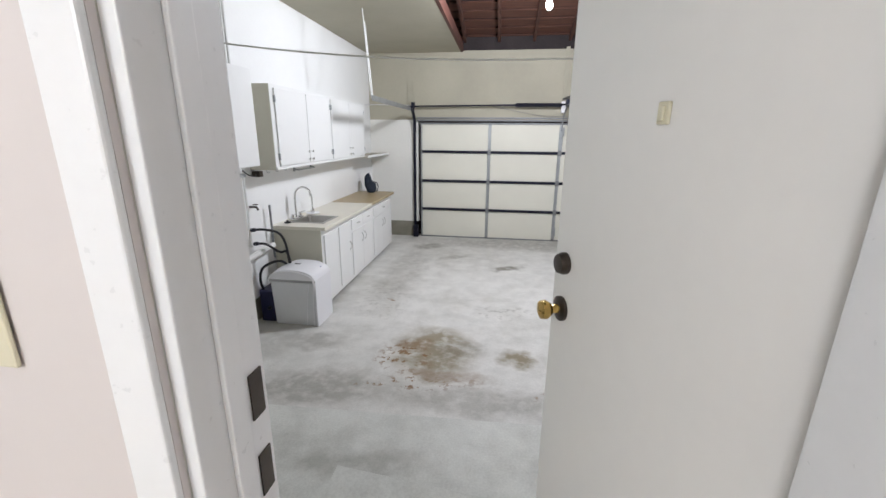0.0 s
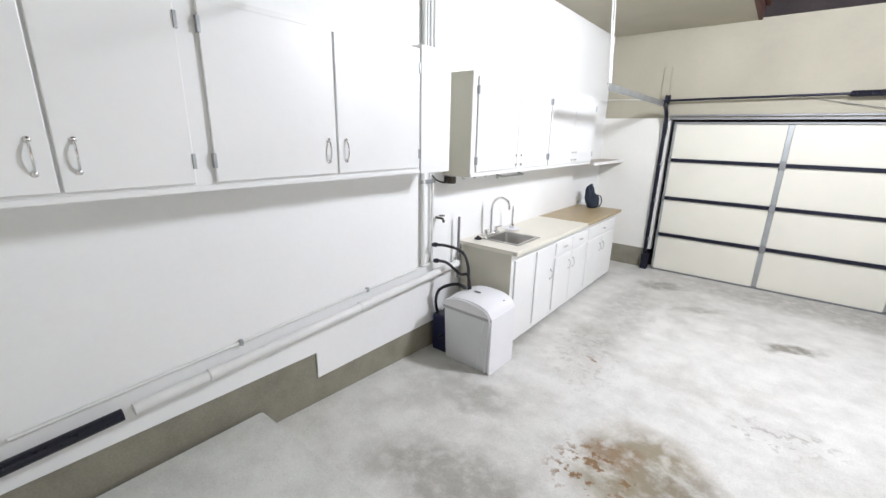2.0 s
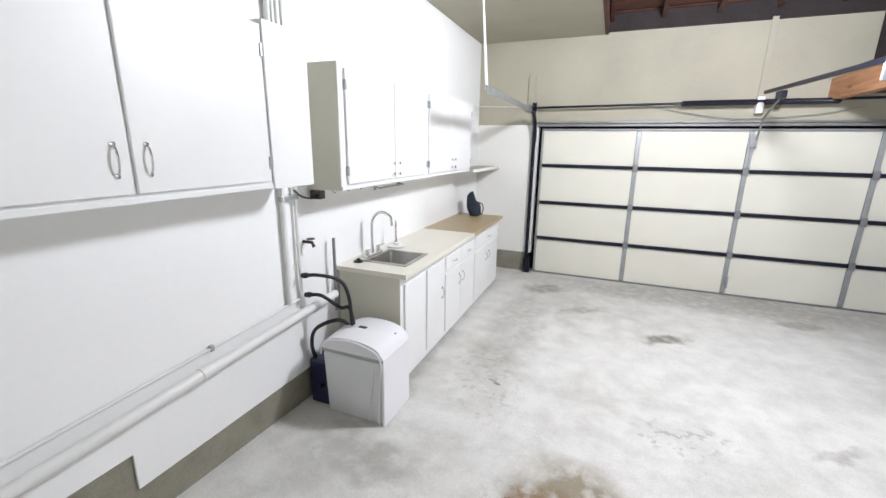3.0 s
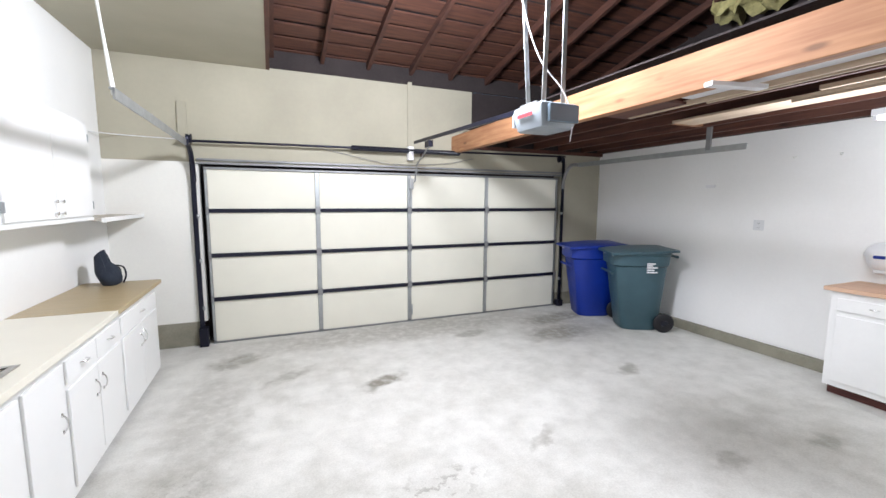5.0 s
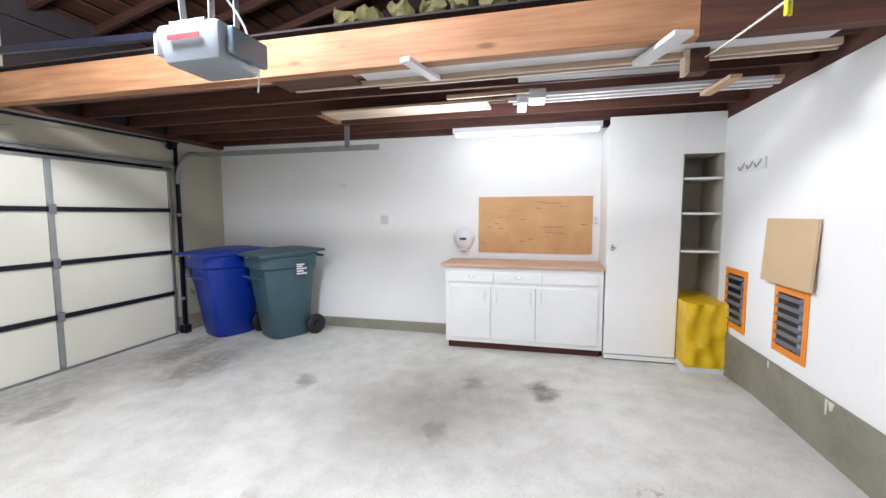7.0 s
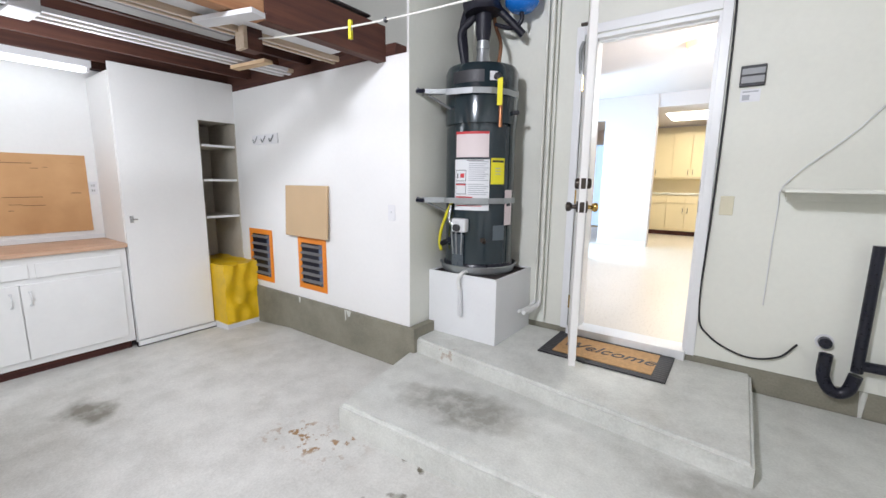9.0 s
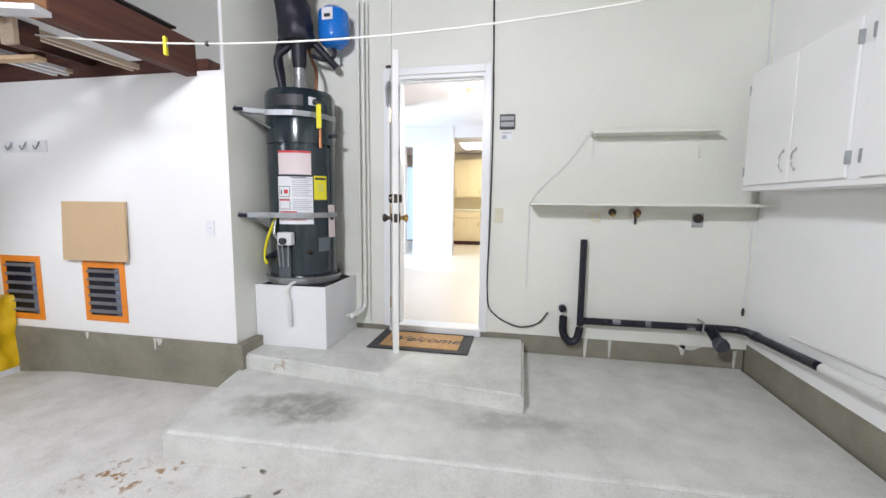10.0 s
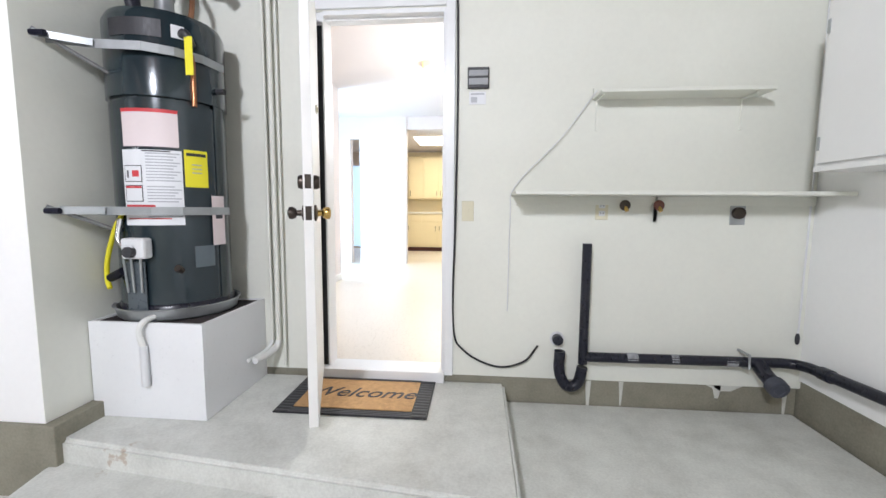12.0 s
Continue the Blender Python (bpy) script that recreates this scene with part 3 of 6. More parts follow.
for z in (0.2, 1.0, 1.8):
    rod(bm, [(0.004, 0.004, z - 0.05), (0.004, 0.004, z + 0.05)], 0.006, 8)
part("hinge", bm, BRASS, door)

frame_ob = thing("door_frame", "white painted wooden door frame with a worn casing", "door frame", (0.35, S, 0.4))
part("jamb", box(shape(), -0.32, -0.302, -0.14, 0.0, 0.012, 2.125, 0.002), TRIM, frame_ob)
part("jamb", box(shape(), 0.4, 0.485, -0.14, -0.012, 0.012, 2.125, 0.003), TRIM, frame_ob)
part("head", box(shape(), -0.302, 0.4, -0.14, 0.0, 2.1, 2.125, 0.002), TRIM, frame_ob)
part("stop", box(box(shape(), -0.302, -0.294, -0.09, -0.055, 0.012, 2.1, 0.002), -0.294, 0.4, -0.09, -0.045, 2.088, 2.1), TRIM, frame_ob)
for y0, y1 in ((0.001, 0.016), (-0.162, -0.151)):
    part("casing", box(shape(), -0.37, -0.318, y0, y1, -0.01, 2.19, 0.003), TRIM, frame_ob)
    part("casing", box(shape(), 0.483, 0.538, y0, y1, -0.01, 2.19, 0.003), TRIM, frame_ob)
    part("casing", box(shape(), -0.318, 0.483, y0, y1, 2.13, 2.19, 0.003), TRIM, frame_ob)
# Thin black strip along the hinge jamb, on the garage side
part("jamb_strip", box(shape(), 0.41, 0.455, -0.0118, -0.0085, 0.02, 2.05), RUBBER, frame_ob, "black strip between the door leaf and the jamb")
for z in (0.97, 1.1):
    part("strike_plate", box(shape(), -0.3015, -0.299, -0.04, -0.012, z - 0.035, z + 0.035), BRONZE, frame_ob, "dark strike plate")


def switch(place, turn, name="light_switch", outlet=False, mat=None, label="ivory light switch plate", w=0.07):
    """A wall plate; its back is at the origin, it faces -y."""
    t = thing(name, label, "outlet" if outlet else "light switch", place, turn)
    part("plate", box(shape(), -w / 2, w / 2, -0.006, 0, -0.058, 0.058, 0.003), mat or IVORY, t)
    if outlet:
        for z in (-0.022, 0.022):
            face = part("socket", box(shape(), -0.017, 0.017, -0.009, -0.006, z - 0.015, z + 0.015, 0.003), GREYPL, t)
            for x in (-0.007, 0.007):
                part("slot", box(shape(), x - 0.0015, x + 0.0015, -0.0095, -0.009, z - 0.006, z + 0.006), INK, face)
    else:
        part("toggle", box(shape(), -0.005, 0.005, -0.016, -0.006, -0.004, 0.012, 0.001), mat or IVORY, t)
    return t


switch((-0.1, S + 0.001, 1.385), 180)
switch((1.93, P + 0.001, 1.28), 180, label="pale light switch on the white partition", mat=WHITEPL)
switch((-0.17, S - 0.152, 1.66), 0, label="ivory dimmer switch on the inner house wall")
switch((-0.86, S + 0.001, 1.4), 180, "wall_outlet", True, label="ivory wall outlet under the long shelf")

# doormat
mat_ob = thing("doormat", "tan welcome doormat with a ribbed black rubber border", "doormat", (0.48, 1.995, 0.3475), 0)
part("border", box(shape(), -0.4, 0.4, -0.225, 0.245, 0, 0.008, 0.003), RUBBER, mat_ob, "black rubber border")
bm = shape()
for i in range(15):
    y = -0.212 + i * 0.0312
    box(bm, -0.395, -0.32, y - 0.006, y + 0.006, 0.008, 0.011)
    box(bm, 0.32, 0.395, y - 0.006, y + 0.006, 0.008, 0.011)
for k in range(3):
    for y0 in (-0.217 + 0.016 * k, 0.2 + 0.016 * k):
        box(bm, -0.318, 0.318, y0, y0 + 0.008, 0.008, 0.011)
part("ribs", bm, surface("worn_rubber_rib", (0.09, 0.09, 0.095), 0.6, var=0.3), mat_ob)
part("fibre_pad", box(shape(), -0.315, 0.315, -0.165, 0.185, 0.008, 0.014, 0.003), COIR, mat_ob, "tan coir pile")
cu = bpy.data.curves.new("welcome", "FONT")
cu.body, cu.size, cu.shear, cu.align_x, cu.extrude = "Welcome", 0.155, 0.35, "CENTER", 0.001
wel = new("lettering", cu)
cu.materials.append(INK)
wel.parent, wel.location, wel.rotation_euler = mat_ob, (0.0, 0.055, 0.0155), (0, 0, radians(180))

# ---- cabinets along the west wall ----


def pull(parent, x, y, z, length=0.1, mat=None):
    """An upright bow handle on plates, on the plane y, facing -y."""
    bm = shape()
    h = length / 2
    rod(bm, curve_pts([(x, y, z - h), (x, y - 0.014, z - h * 0.75), (x, y - 0.02, z), (x, y - 0.014, z + h * 0.75), (x, y, z + h)], 4), 0.0042, 8)
    for s in (-1, 1):
        lathe(bm, [(0.011, 0), (0.009, 0.004), (0.003, 0.005)], 12, Matrix.Translation((x, y, z + s * (h + 0.004))) @ Matrix.Rotation(radians(90), 4, "X"))
    part("handle", bm, mat or CHROME, parent, "painted pale bow handle" if mat else "chrome bow handle", True)


def knob_on(parent, x, y, z):
    part("handle", lathe(shape(), [(0.006, 0), (0.005, 0.01), (0.013, 0.016), (0.012, 0.022), (0.004, 0.025)], 14,
                         Matrix.Translation((x, y, z)) @ Matrix.Rotation(radians(90), 4, "X")), CHROME, parent, "small chrome knob", True)


def cup_pull(parent, x, y, z, w=0.075):
    bm = shape()
    rod(bm, curve_pts([(x - w / 2, y, z), (x - w / 2 + 0.01, y - 0.022, z), (x, y - 0.026, z), (x + w / 2 - 0.01, y - 0.022, z), (x + w / 2, y, z)], 4), 0.0045, 8)
    part("handle", bm, CHROME, parent, "chrome drawer pull", True)


def cab_door(cab, x0, x1, z0, z1, y=0.0, handle=None, hinge=None, mat=None, hz=None, double=False):
    """A lipped door, 16 mm proud of the plane y; handle and hinge: -1 or 1 for the side."""
    d = part("door", box(shape(), x0, x1, y - 0.016, y - 0.001, z0, z1, 0.004), mat or CAB, cab)
    if handle is not None:
        x = (x0 + 0.05) if handle < 0 else (x1 - 0.05)
        pull(d, x, y - 0.016, hz if hz is not None else z0 + 0.12)
    if hinge is not None:
        x = x0 if hinge < 0 else x1
        for z in (z0 + 0.09, z1 - 0.09):
            part("hinge", box(shape(), x - 0.007, x + 0.007, y - 0.021, y - 0.0005, z - 0.03, z + 0.03, 0.002), STEEL, d, "steel cabinet hinge")
    return d


def drawer(cab, x0, x1, z0, z1, y=0.0, pulled=True, mat=None):
    d = part("drawer", box(shape(), x0, x1, y - 0.016, y - 0.001, z0, z1, 0.004), mat or CAB, cab)
    if pulled:
        cup_pull(d, (x0 + x1) / 2, y - 0.016, (z0 + z1) / 2)


def carcass(cab, w, d, z0, z1, mat=None, back=True):
    t = 0.018
    mat = mat or CAB
    part("bottom_board", box(shape(), 0, w, 0, d, z0, z0 + t), mat, cab)
    part("top_board", box(shape(), 0, w, 0, d, z1 - t, z1), mat, cab)
    part("end_board", box(shape(), 0, t, 0, d, z0 + t, z1 - t), mat, cab)
    part("end_board", box(shape(), w - t, w, 0, d, z0 + t, z1 - t), mat, cab)
    part("back_board", box(shape(), t, w - t, d - 0.008, d, z0 + t, z1 - t), mat, cab)
    part("face_frame", box(shape(), t, w - t, 0, 0.018, z0 + t, z1 - t), mat, cab)


# hung cabinets over the drain pipe; local x runs north, the front faces east
hung = thing("wall_cabinet", "long white painted hung cabinet with chrome bow handles", "cabinet", (-1.725, 2.09, 1.58), 90)
carcass(hung, 2.27, 0.26, 0, 0.755)
part("lower_lip", box(shape(), 0, 2.27, -0.008, -0.001, 0.0, 0.022, 0.002), CAB, hung)
cab_door(hung, 0.03, 0.485, 0.035, 0.73, handle=1, hinge=-1)
cab_door(hung, 0.495, 0.905, 0.035, 0.73, handle=-1, hinge=1)
cab_door(hung, 0.985, 1.605, 0.035, 0.73, handle=1, hinge=-1)
cab_door(hung, 1.617, 2.25, 0.035, 0.73, handle=-1, hinge=1)

chase = thing("pipe_chase_box", "white painted box over the conduits at the cabinet's end", "cabinet", (-1.725, 4.364, 1.575), 90)
part("front_panel", box(shape(), 0, 0.3, -0.012, 0.004, 0, 0.785, 0.003), CAB, chase)
for x in (0, 0.285):
    part("side_panel", box(shape(), x, x + 0.015, 0.0045, 0.262, 0, 0.785, 0.002), CAB, chase)
part("bottom_board", box(shape(), 0.0155, 0.2845, 0.0045, 0.262, 0, 0.015), CAB, chase)
part("top_board", box(shape(), 0.0155, 0.2845, 0.0045, 0.262, 0.77, 0.785), CAB, chase)

hung2 = thing("wall_cabinet", "white painted hung cabinet over the sink with a bare side panel", "cabinet", (-1.715, 4.93, 1.515), 90)
carcass(hung2, 2.56, 0.27, 0, 0.765)
part("side_panel", box(shape(), -0.004, -0.0005, 0.004, 0.268, 0.0, 0.765), CREAMPANEL, hung2, "unpainted cream side panel")
part("lower_lip", box(shape(), 0, 2.56, -0.008, -0.001, 0.0, 0.022, 0.002), CAB, hung2)
for x0, x1, hs, hg in ((0.06, 0.68, 1, -1), (0.69, 1.28, -1, 1), (1.34, 1.94, 1, -1), (1.95, 2.54, -1, 1)):
    d = part("door", box(shape(), x0, x1, -0.016, -0.001, 0.035, 0.735, 0.004), CAB, hung2)
    knob_on(d, x1 - 0.04 if hs > 0 else x0 + 0.04, -0.016, 0.15)
    knob_on(d, x1 - 0.04 if hs > 0 else x0 + 0.04, -0.016, 0.07)
    xh = x1 if hg > 0 else x0
    for z in (0.12, 0.64):
        part("hinge", box(shape(), xh - 0.006, xh + 0.006, -0.021, -0.0005, z - 0.03, z + 0.03, 0.002), STEEL, d)
endshelf = thing("wall_shelf", "open painted shelf board beyond the hung cabinet", "shelf", (-1.67, 7.5, 1.505), 90)
part("board", box(shape(), 0, 1.19, -0.004, 0.318, 0, 0.02, 0.003), INSIDE, endshelf)
part("front_edge", box(shape(), 0, 1.19, -0.016, -0.0045, -0.012, 0.026, 0.003), CAB, endshelf)
part("bracket", prism(shape(), [(0.1, 0.0), (0.26, 0.0), (0.1, 0.012)], 0, 0.01), CAB, endshelf)

rail = thing("towel_rail", "dark little rail under the hung cabinet", "towel rail", (-1.97, 5.75, 1.46), 90)
bm = rod(shape(), [(0, 0, 0), (0, -0.05, -0.01), (0.42, -0.05, -0.01), (0.42, 0, 0)], 0.008, 8)
for x in (0, 0.42):
    box(bm, x - 0.014, x + 0.014, -0.006, 0.006, -0.03, 0.03, 0.003)
part("bar", bm, STEEL, rail)
for y in (5.12, 5.28, 5.45):
    hk = thing("cup_hook", "small steel hook under the cabinet", "hook", (-1.93, y, 1.515), 0, "hooks under the cabinet")
    part("hook", rod(shape(), curve_pts([(0, 0, 0), (0, 0, -0.03), (0.015, 0, -0.045), (0.03, 0, -0.035)], 4), 0.003, 6), STEEL, hk)
reel = thing("junction_box", "small dark electrical box with a loop of cable under the cabinet", "electrical box", (-1.93, 4.97, 1.47), 90)
part("box", box(shape(), -0.03, 0.03, -0.03, 0.05, -0.025, 0.03, 0.004), BRONZE, reel)
part("cable", rod(shape(), curve_pts([(-0.03, 0, 0), (-0.1, -0.02, -0.01), (-0.17, 0, 0.01), (-0.2, 0.03, 0.05)], 5), 0.006, 8), RUBBER, reel)

# base cabinets and counter
base = thing("base_cabinet", "row of white painted base cabinets with chrome handles", "cabinet", (-1.45, 5.2, 0.0), 90)
bm = shape()
box(bm, 0, 2.77, 0, 0.52, 0.05, 0.07)
box(bm, 0, 0.02, 0, 0.52, 0.07, 0.88)
box(bm, 2.75, 2.77, 0, 0.52, 0.07, 0.88)
box(bm, 0.02, 2.75, 0.5, 0.52, 0.07, 0.88)
box(bm, 0.02, 2.75, 0, 0.02, 0.07, 0.88)
part("body", bm, CAB, base)
part("side_panel", box(shape(), -0.005, -0.0005, 0.0, 0.52, 0.07, 0.88), CREAMPANEL, base, "unpainted cream end panel")
part("toe_kick", box(shape(), 0.01, 2.76, 0.05, 0.07, 0.0, 0.05), DARKROOF_SHADE, base, "dark recessed toe kick")
for x0, x1, hs in ((0.05, 0.42, None), (0.45, 0.82, 1), (0.87, 1.27, 1), (1.28, 1.69, -1), (1.76, 2.23, 1), (2.24, 2.72, -1)):
    top = 0.82 if x0 < 0.84 else 0.66
    d = part("door", box(shape(), x0, x1, -0.016, -0.001, 0.1, top, 0.004), CAB, base)
    if hs:
        pull(d, x1 - 0.05 if hs > 0 else x0 + 0.05, -0.016, 0.52, 0.085)
for x0, x1 in ((0.87, 1.27), (1.28, 1.69), (1.76, 2.72)):
    drawer(base, x0, x1, 0.69, 0.82)
bm = shape()
SX0, SX1, SY0, SY1 = -1.85, -1.5, 5.38, 5.76
for b in ((W + 0.002, -1.4, 5.18, SY0), (W + 0.002, SX0, SY0, SY1), (SX1, -1.4, SY0, SY1), (W + 0.002, -1.4, SY1, 6.77)):
    box(bm, b[0], b[1], b[2], b[3], 0.885, 0.918)
top1 = thing("worktop", "cream laminate worktop with a cut-out for the sink", "worktop", (0, 0, 0))
part("top", bm, LAMINATE, top1)
part("front_edge", box(shape(), -1.399, -1.393, 5.18, 6.77, 0.882, 0.92, 0.002), LAMINATE, top1)
top2 = thing("worktop", "tan bare board worktop at the far end of the base cabinets", "worktop", (-1.69, 7.38, 0.885))
part("top", box(shape(), -0.298, 0.298, -0.608, 0.6, 0, 0.036, 0.004), TANTOP, top2)

sink = thing("sink", "small square stainless steel bar sink", "sink", (-1.675, 5.57, 0.92))
bm = shape()
a, b2 = 0.19, 0.205
for q in ((-a, -a + 0.03, -b2, b2), (a - 0.03, a, -b2, b2), (-a + 0.03, a - 0.03, -b2, -b2 + 0.03), (-a + 0.03, a - 0.03, b2 - 0.03, b2)):
    box(bm, *q, 0.0, 0.005)
part("rim", bm, STAINLESS, sink)
bm = shape()
lo = [bm.verts.new((x, y, -0.15)) for x, y in ((-0.13, -0.145), (0.13, -0.145), (0.13, 0.145), (-0.13, 0.145))]
hi = [bm.verts.new((x, y, 0.002)) for x, y in ((-0.16, -0.175), (0.16, -0.175), (0.16, 0.175), (-0.16, 0.175))]
bm.faces.new(lo)
for i in range(4):
    bm.faces.new((lo[i], lo[(i + 1) % 4], hi[(i + 1) % 4], hi[i]))
bmesh.ops.bevel(bm, geom=bm.edges[:], offset=0.02, segments=3, affect="EDGES")
part("basin", bm, STAINLESS, sink, smooth=True)
part("drain", lathe(shape(), [(0.03, -0.149), (0.03, -0.146), (0.01, -0.144)], 16), CHROME, sink)
tap = thing("faucet", "chrome gooseneck faucet with two lever handles", "faucet", (-1.9, 5.57, 0.918))
part("spout", rod(shape(), curve_pts([(0, 0, 0.02), (0, 0, 0.25), (0.03, 0, 0.33), (0.1, 0, 0.36), (0.17, 0, 0.33), (0.185, 0, 0.26)], 6), 0.011, 12), CHROME, tap, smooth=True)
part("base_plate", box(shape(), -0.03, 0.03, -0.12, 0.12, 0, 0.022, 0.008), CHROME, tap)
for y in (-0.09, 0.09):
    part("lever", rod(lathe(shape(), [(0.02, 0.022), (0.016, 0.06), (0.01, 0.065)], 14, Matrix.Translation((0, y, 0))), [(0, y, 0.055), (0.05, y * 1.3, 0.075)], 0.005, 8), CHROME, tap, smooth=True)
filt = thing("water_filter_tap", "slim chrome filter tap standing in a white plate", "faucet", (-1.86, 5.9, 0.919))
part("base_plate", lathe(shape(), [(0.07, 0), (0.085, 0.012), (0.075, 0.014)], 20), WHITEPL, filt, smooth=True)
part("body", lathe(shape(), [(0.022, 0.014), (0.024, 0.04), (0.01, 0.06), (0.009, 0.17), (0.012, 0.19), (0.004, 0.24)], 12), CHROME, filt, smooth=True)
plug = thing("sink_plug", "black rubber sink plug lying on the worktop", "plug", (-1.88, 5.33, 0.92))
part("plug", lathe(shape(), [(0.035, 0), (0.033, 0.012), (0.014, 0.016), (0.012, 0.028), (0.006, 0.03)], 16), RUBBER, plug, smooth=True)
bag = thing("fabric_bag", "dark slumped fabric bag with a strap on the tan worktop", "bag", (-1.75, 7.84, 0.922))
bm = shape()
bmesh.ops.create_icosphere(bm, subdivisions=3, radius=0.12)
for v in bm.verts:
    v.co = Vector((v.co.x * 0.8, v.co.y * 0.9, max(-0.1, v.co.z * 0.95))) * (1 + 0.35 * noise.noise(v.co * 9))
    if v.co.x < -0.02 and v.co.z > 0.04:
        v.co.z += 0.1
bmesh.ops.translate(bm, verts=bm.verts, vec=(0, 0, 0.095))
part("body", bm, surface("dark_cloth", (0.02, 0.028, 0.045), 0.9, var=0.3), bag, smooth=True)
part("strap", rod(shape(), curve_pts([(0.05, 0.02, 0.17), (0.1, 0.03, 0.15), (0.12, 0.02, 0.08), (0.1, 0, 0.01)], 5), 0.008, 6), ABS, bag)

# water softener
soft = thing("water_softener", "pale grey plastic water softener with a domed white lid", "water softener", (-1.575, 4.93, 0.006))
soft.scale = (1.0, 1.0, 1.1)
bm = box(shape(), -0.225, 0.235, -0.18, 0.17, 0.0, 0.42, 0.02)
for v in bm.verts:
    f = 1 - 0.07 * (0.42 - v.co.z) / 0.42
    v.co.x *= f
    v.co.y *= f
part("tank", bm, GREYPL, soft, smooth=True)
part("band", box(shape(), -0.232, 0.242, -0.187, 0.177, 0.42, 0.446, 0.008), surface("grey_band_plastic", (0.42, 0.42, 0.42), 0.4), soft, "grey band under the lid")
bm = shape()
nx, ny = 14, 8
grid = []
for i in range(nx + 1):
    u = -1 + 2 * i / nx
    col = []
    for j in range(ny + 1):
        v = -1 + 2 * j / ny
        z = 0.447 + 0.085 * (max(0.0, 1 - abs(u) ** 2.6)) ** 0.6 + 0.012 * (1 - v * v)
        col.append(bm.verts.new((0.005 + 0.235 * u, -0.005 + 0.18 * v, z)))
    grid.append(col)
for i in range(nx):
    for j in range(ny):
        bm.faces.new((grid[i][j], grid[i + 1][j], grid[i + 1][j + 1], grid[i][j + 1]))
ret = bmesh.ops.extrude_edge_only(bm, edges=[e for e in bm.edges if e.is_boundary])
for v in [g for g in ret["geom"] if isinstance(g, bmesh.types.BMVert)]:
    v.co.z = 0.44
part("lid", bm, WHITEPL, soft, "white domed lid", True)
part("side_shell", box(shape(), 0.224, 0.244, -0.186, 0.174, 0.004, 0.45, 0.008), WHITEPL, soft, "white side shell")
part("arch_rim", rod(shape(), curve_pts([(-0.23, -0.19, 0.40), (-0.226, -0.19, 0.45), (-0.17, -0.19, 0.495), (0.0, -0.19, 0.52), (0.17, -0.19, 0.49), (0.225, -0.19, 0.43), (0.215, -0.187, 0.3), (0.2, -0.183, 0.02)], 6), 0.007, 8), WHITEPL, soft, "white rim round the front", True)
part("badge", lathe(shape(), [(0.02, 0), (0.018, 0.006), (0.004, 0.007)], 16, Matrix.Translation((0.2, 0.06, 0.493)) @ Matrix.Rotation(0.9, 4, "Y")), BLUE, soft, "round blue badge")
part("display", box(shape(), -0.04, 0.02, -0.03, 0.0, 0.538, 0.546, 0.003), INK, soft)
part("relief_line", rod(shape(), curve_pts([(0.17, -0.178, 0.41), (0.14, -0.18, 0.2), (0.12, -0.172, 0.01)], 5), 0.005, 6), WHITEPL, soft)
brine = thing("softener_control_box", "dark navy plastic box with a fitting behind the softener", "water tank", (-1.885, 4.93, 0.006))
part("box", box(shape(), -0.075, 0.075, -0.13, 0.13, 0, 0.34, 0.015), surface("navy_plastic", (0.014, 0.016, 0.06), 0.4), brine)
part("fitting", lathe(shape(), [(0.016, 0), (0.016, 0.03), (0.01, 0.035)], 12, Matrix.Translation((0.03, -0.13, 0.16)) @ Matrix.Rotation(radians(90), 4, "X")), ABS, brine)
part("hose", rod(shape(), curve_pts([(-0.04, -0.09, 0.3), (-0.05, -0.12, 0.45), (0.0, -0.12, 0.58), (0.12, -0.02, 0.62), (0.2, 0.05, 0.52)], 7), 0.013, 10), RUBBER, brine, "corrugated black drain hose", True)
for k, (y, z, sag) in enumerate(((4.78, 0.96, 0.0), (4.8, 0.82, 0.0))):
    h = thing("water_hose", "black rubber supply hose with a coupling, looping to the softener", "hose", (-1.96, y, z), 0, "softener hoses")
    end = (0.3, 0.12, 0.61 - z)
    part("tube", rod(shape(), curve_pts([(0.02, 0, 0), (0.1, 0.05, 0.0 - 0.01 * k), (0.2, 0.14 - 0.03 * k, -0.05 - 0.05 * k), (0.26, 0.15 - 0.02 * k, -0.16 + 0.06 * k), end], 7), 0.012, 10), RUBBER, h, smooth=True)
    part("coupling", lathe(shape(), [(0.017, 0), (0.02, 0.03), (0.014, 0.05)], 12, Matrix.Translation((0.01, 0, 0)) @ Matrix.Rotation(radians(80), 4, "Y")), ABS, h)
cond = thing("conduit_bundle", "bundle of white painted conduits running up the wall", "pipes", (-1.965, 4.72, 0.78))
for k, (y, z1) in enumerate(((-0.05, 2.4), (-0.015, 2.4), (0.02, 2.4), (0.06, 2.4))):
    part("pipe", rod(shape(), [(0, y, 0.02 if k in (0, 3) else 1.5), (0, y, z1)], 0.011 if k else 0.016, 10), PVC, cond, smooth=True)
part("clamp", box(shape(), -0.01, 0.014, -0.07, 0.08, 0.68, 0.71, 0.003), STEEL, cond)
bib = thing("hose_bib", "dark bronze hose tap with a round handle on the wall", "tap", (-1.96, 4.86, 1.17))
part("body", rod(shape(), [(-0.03, 0, 0), (0.04, 0, 0), (0.055, 0, -0.03)], 0.011, 10), BRONZE, bib, smooth=True)
part("wheel", lathe(shape(), [(0.026, 0), (0.028, 0.006), (0.01, 0.01)], 12, Matrix.Translation((0.03, 0, 0.02))), BRONZE, bib)
risr = thing("short_riser_pipe", "dark iron riser pipe beside the counter", "pipe", (-1.93, 5.1, 0.6))
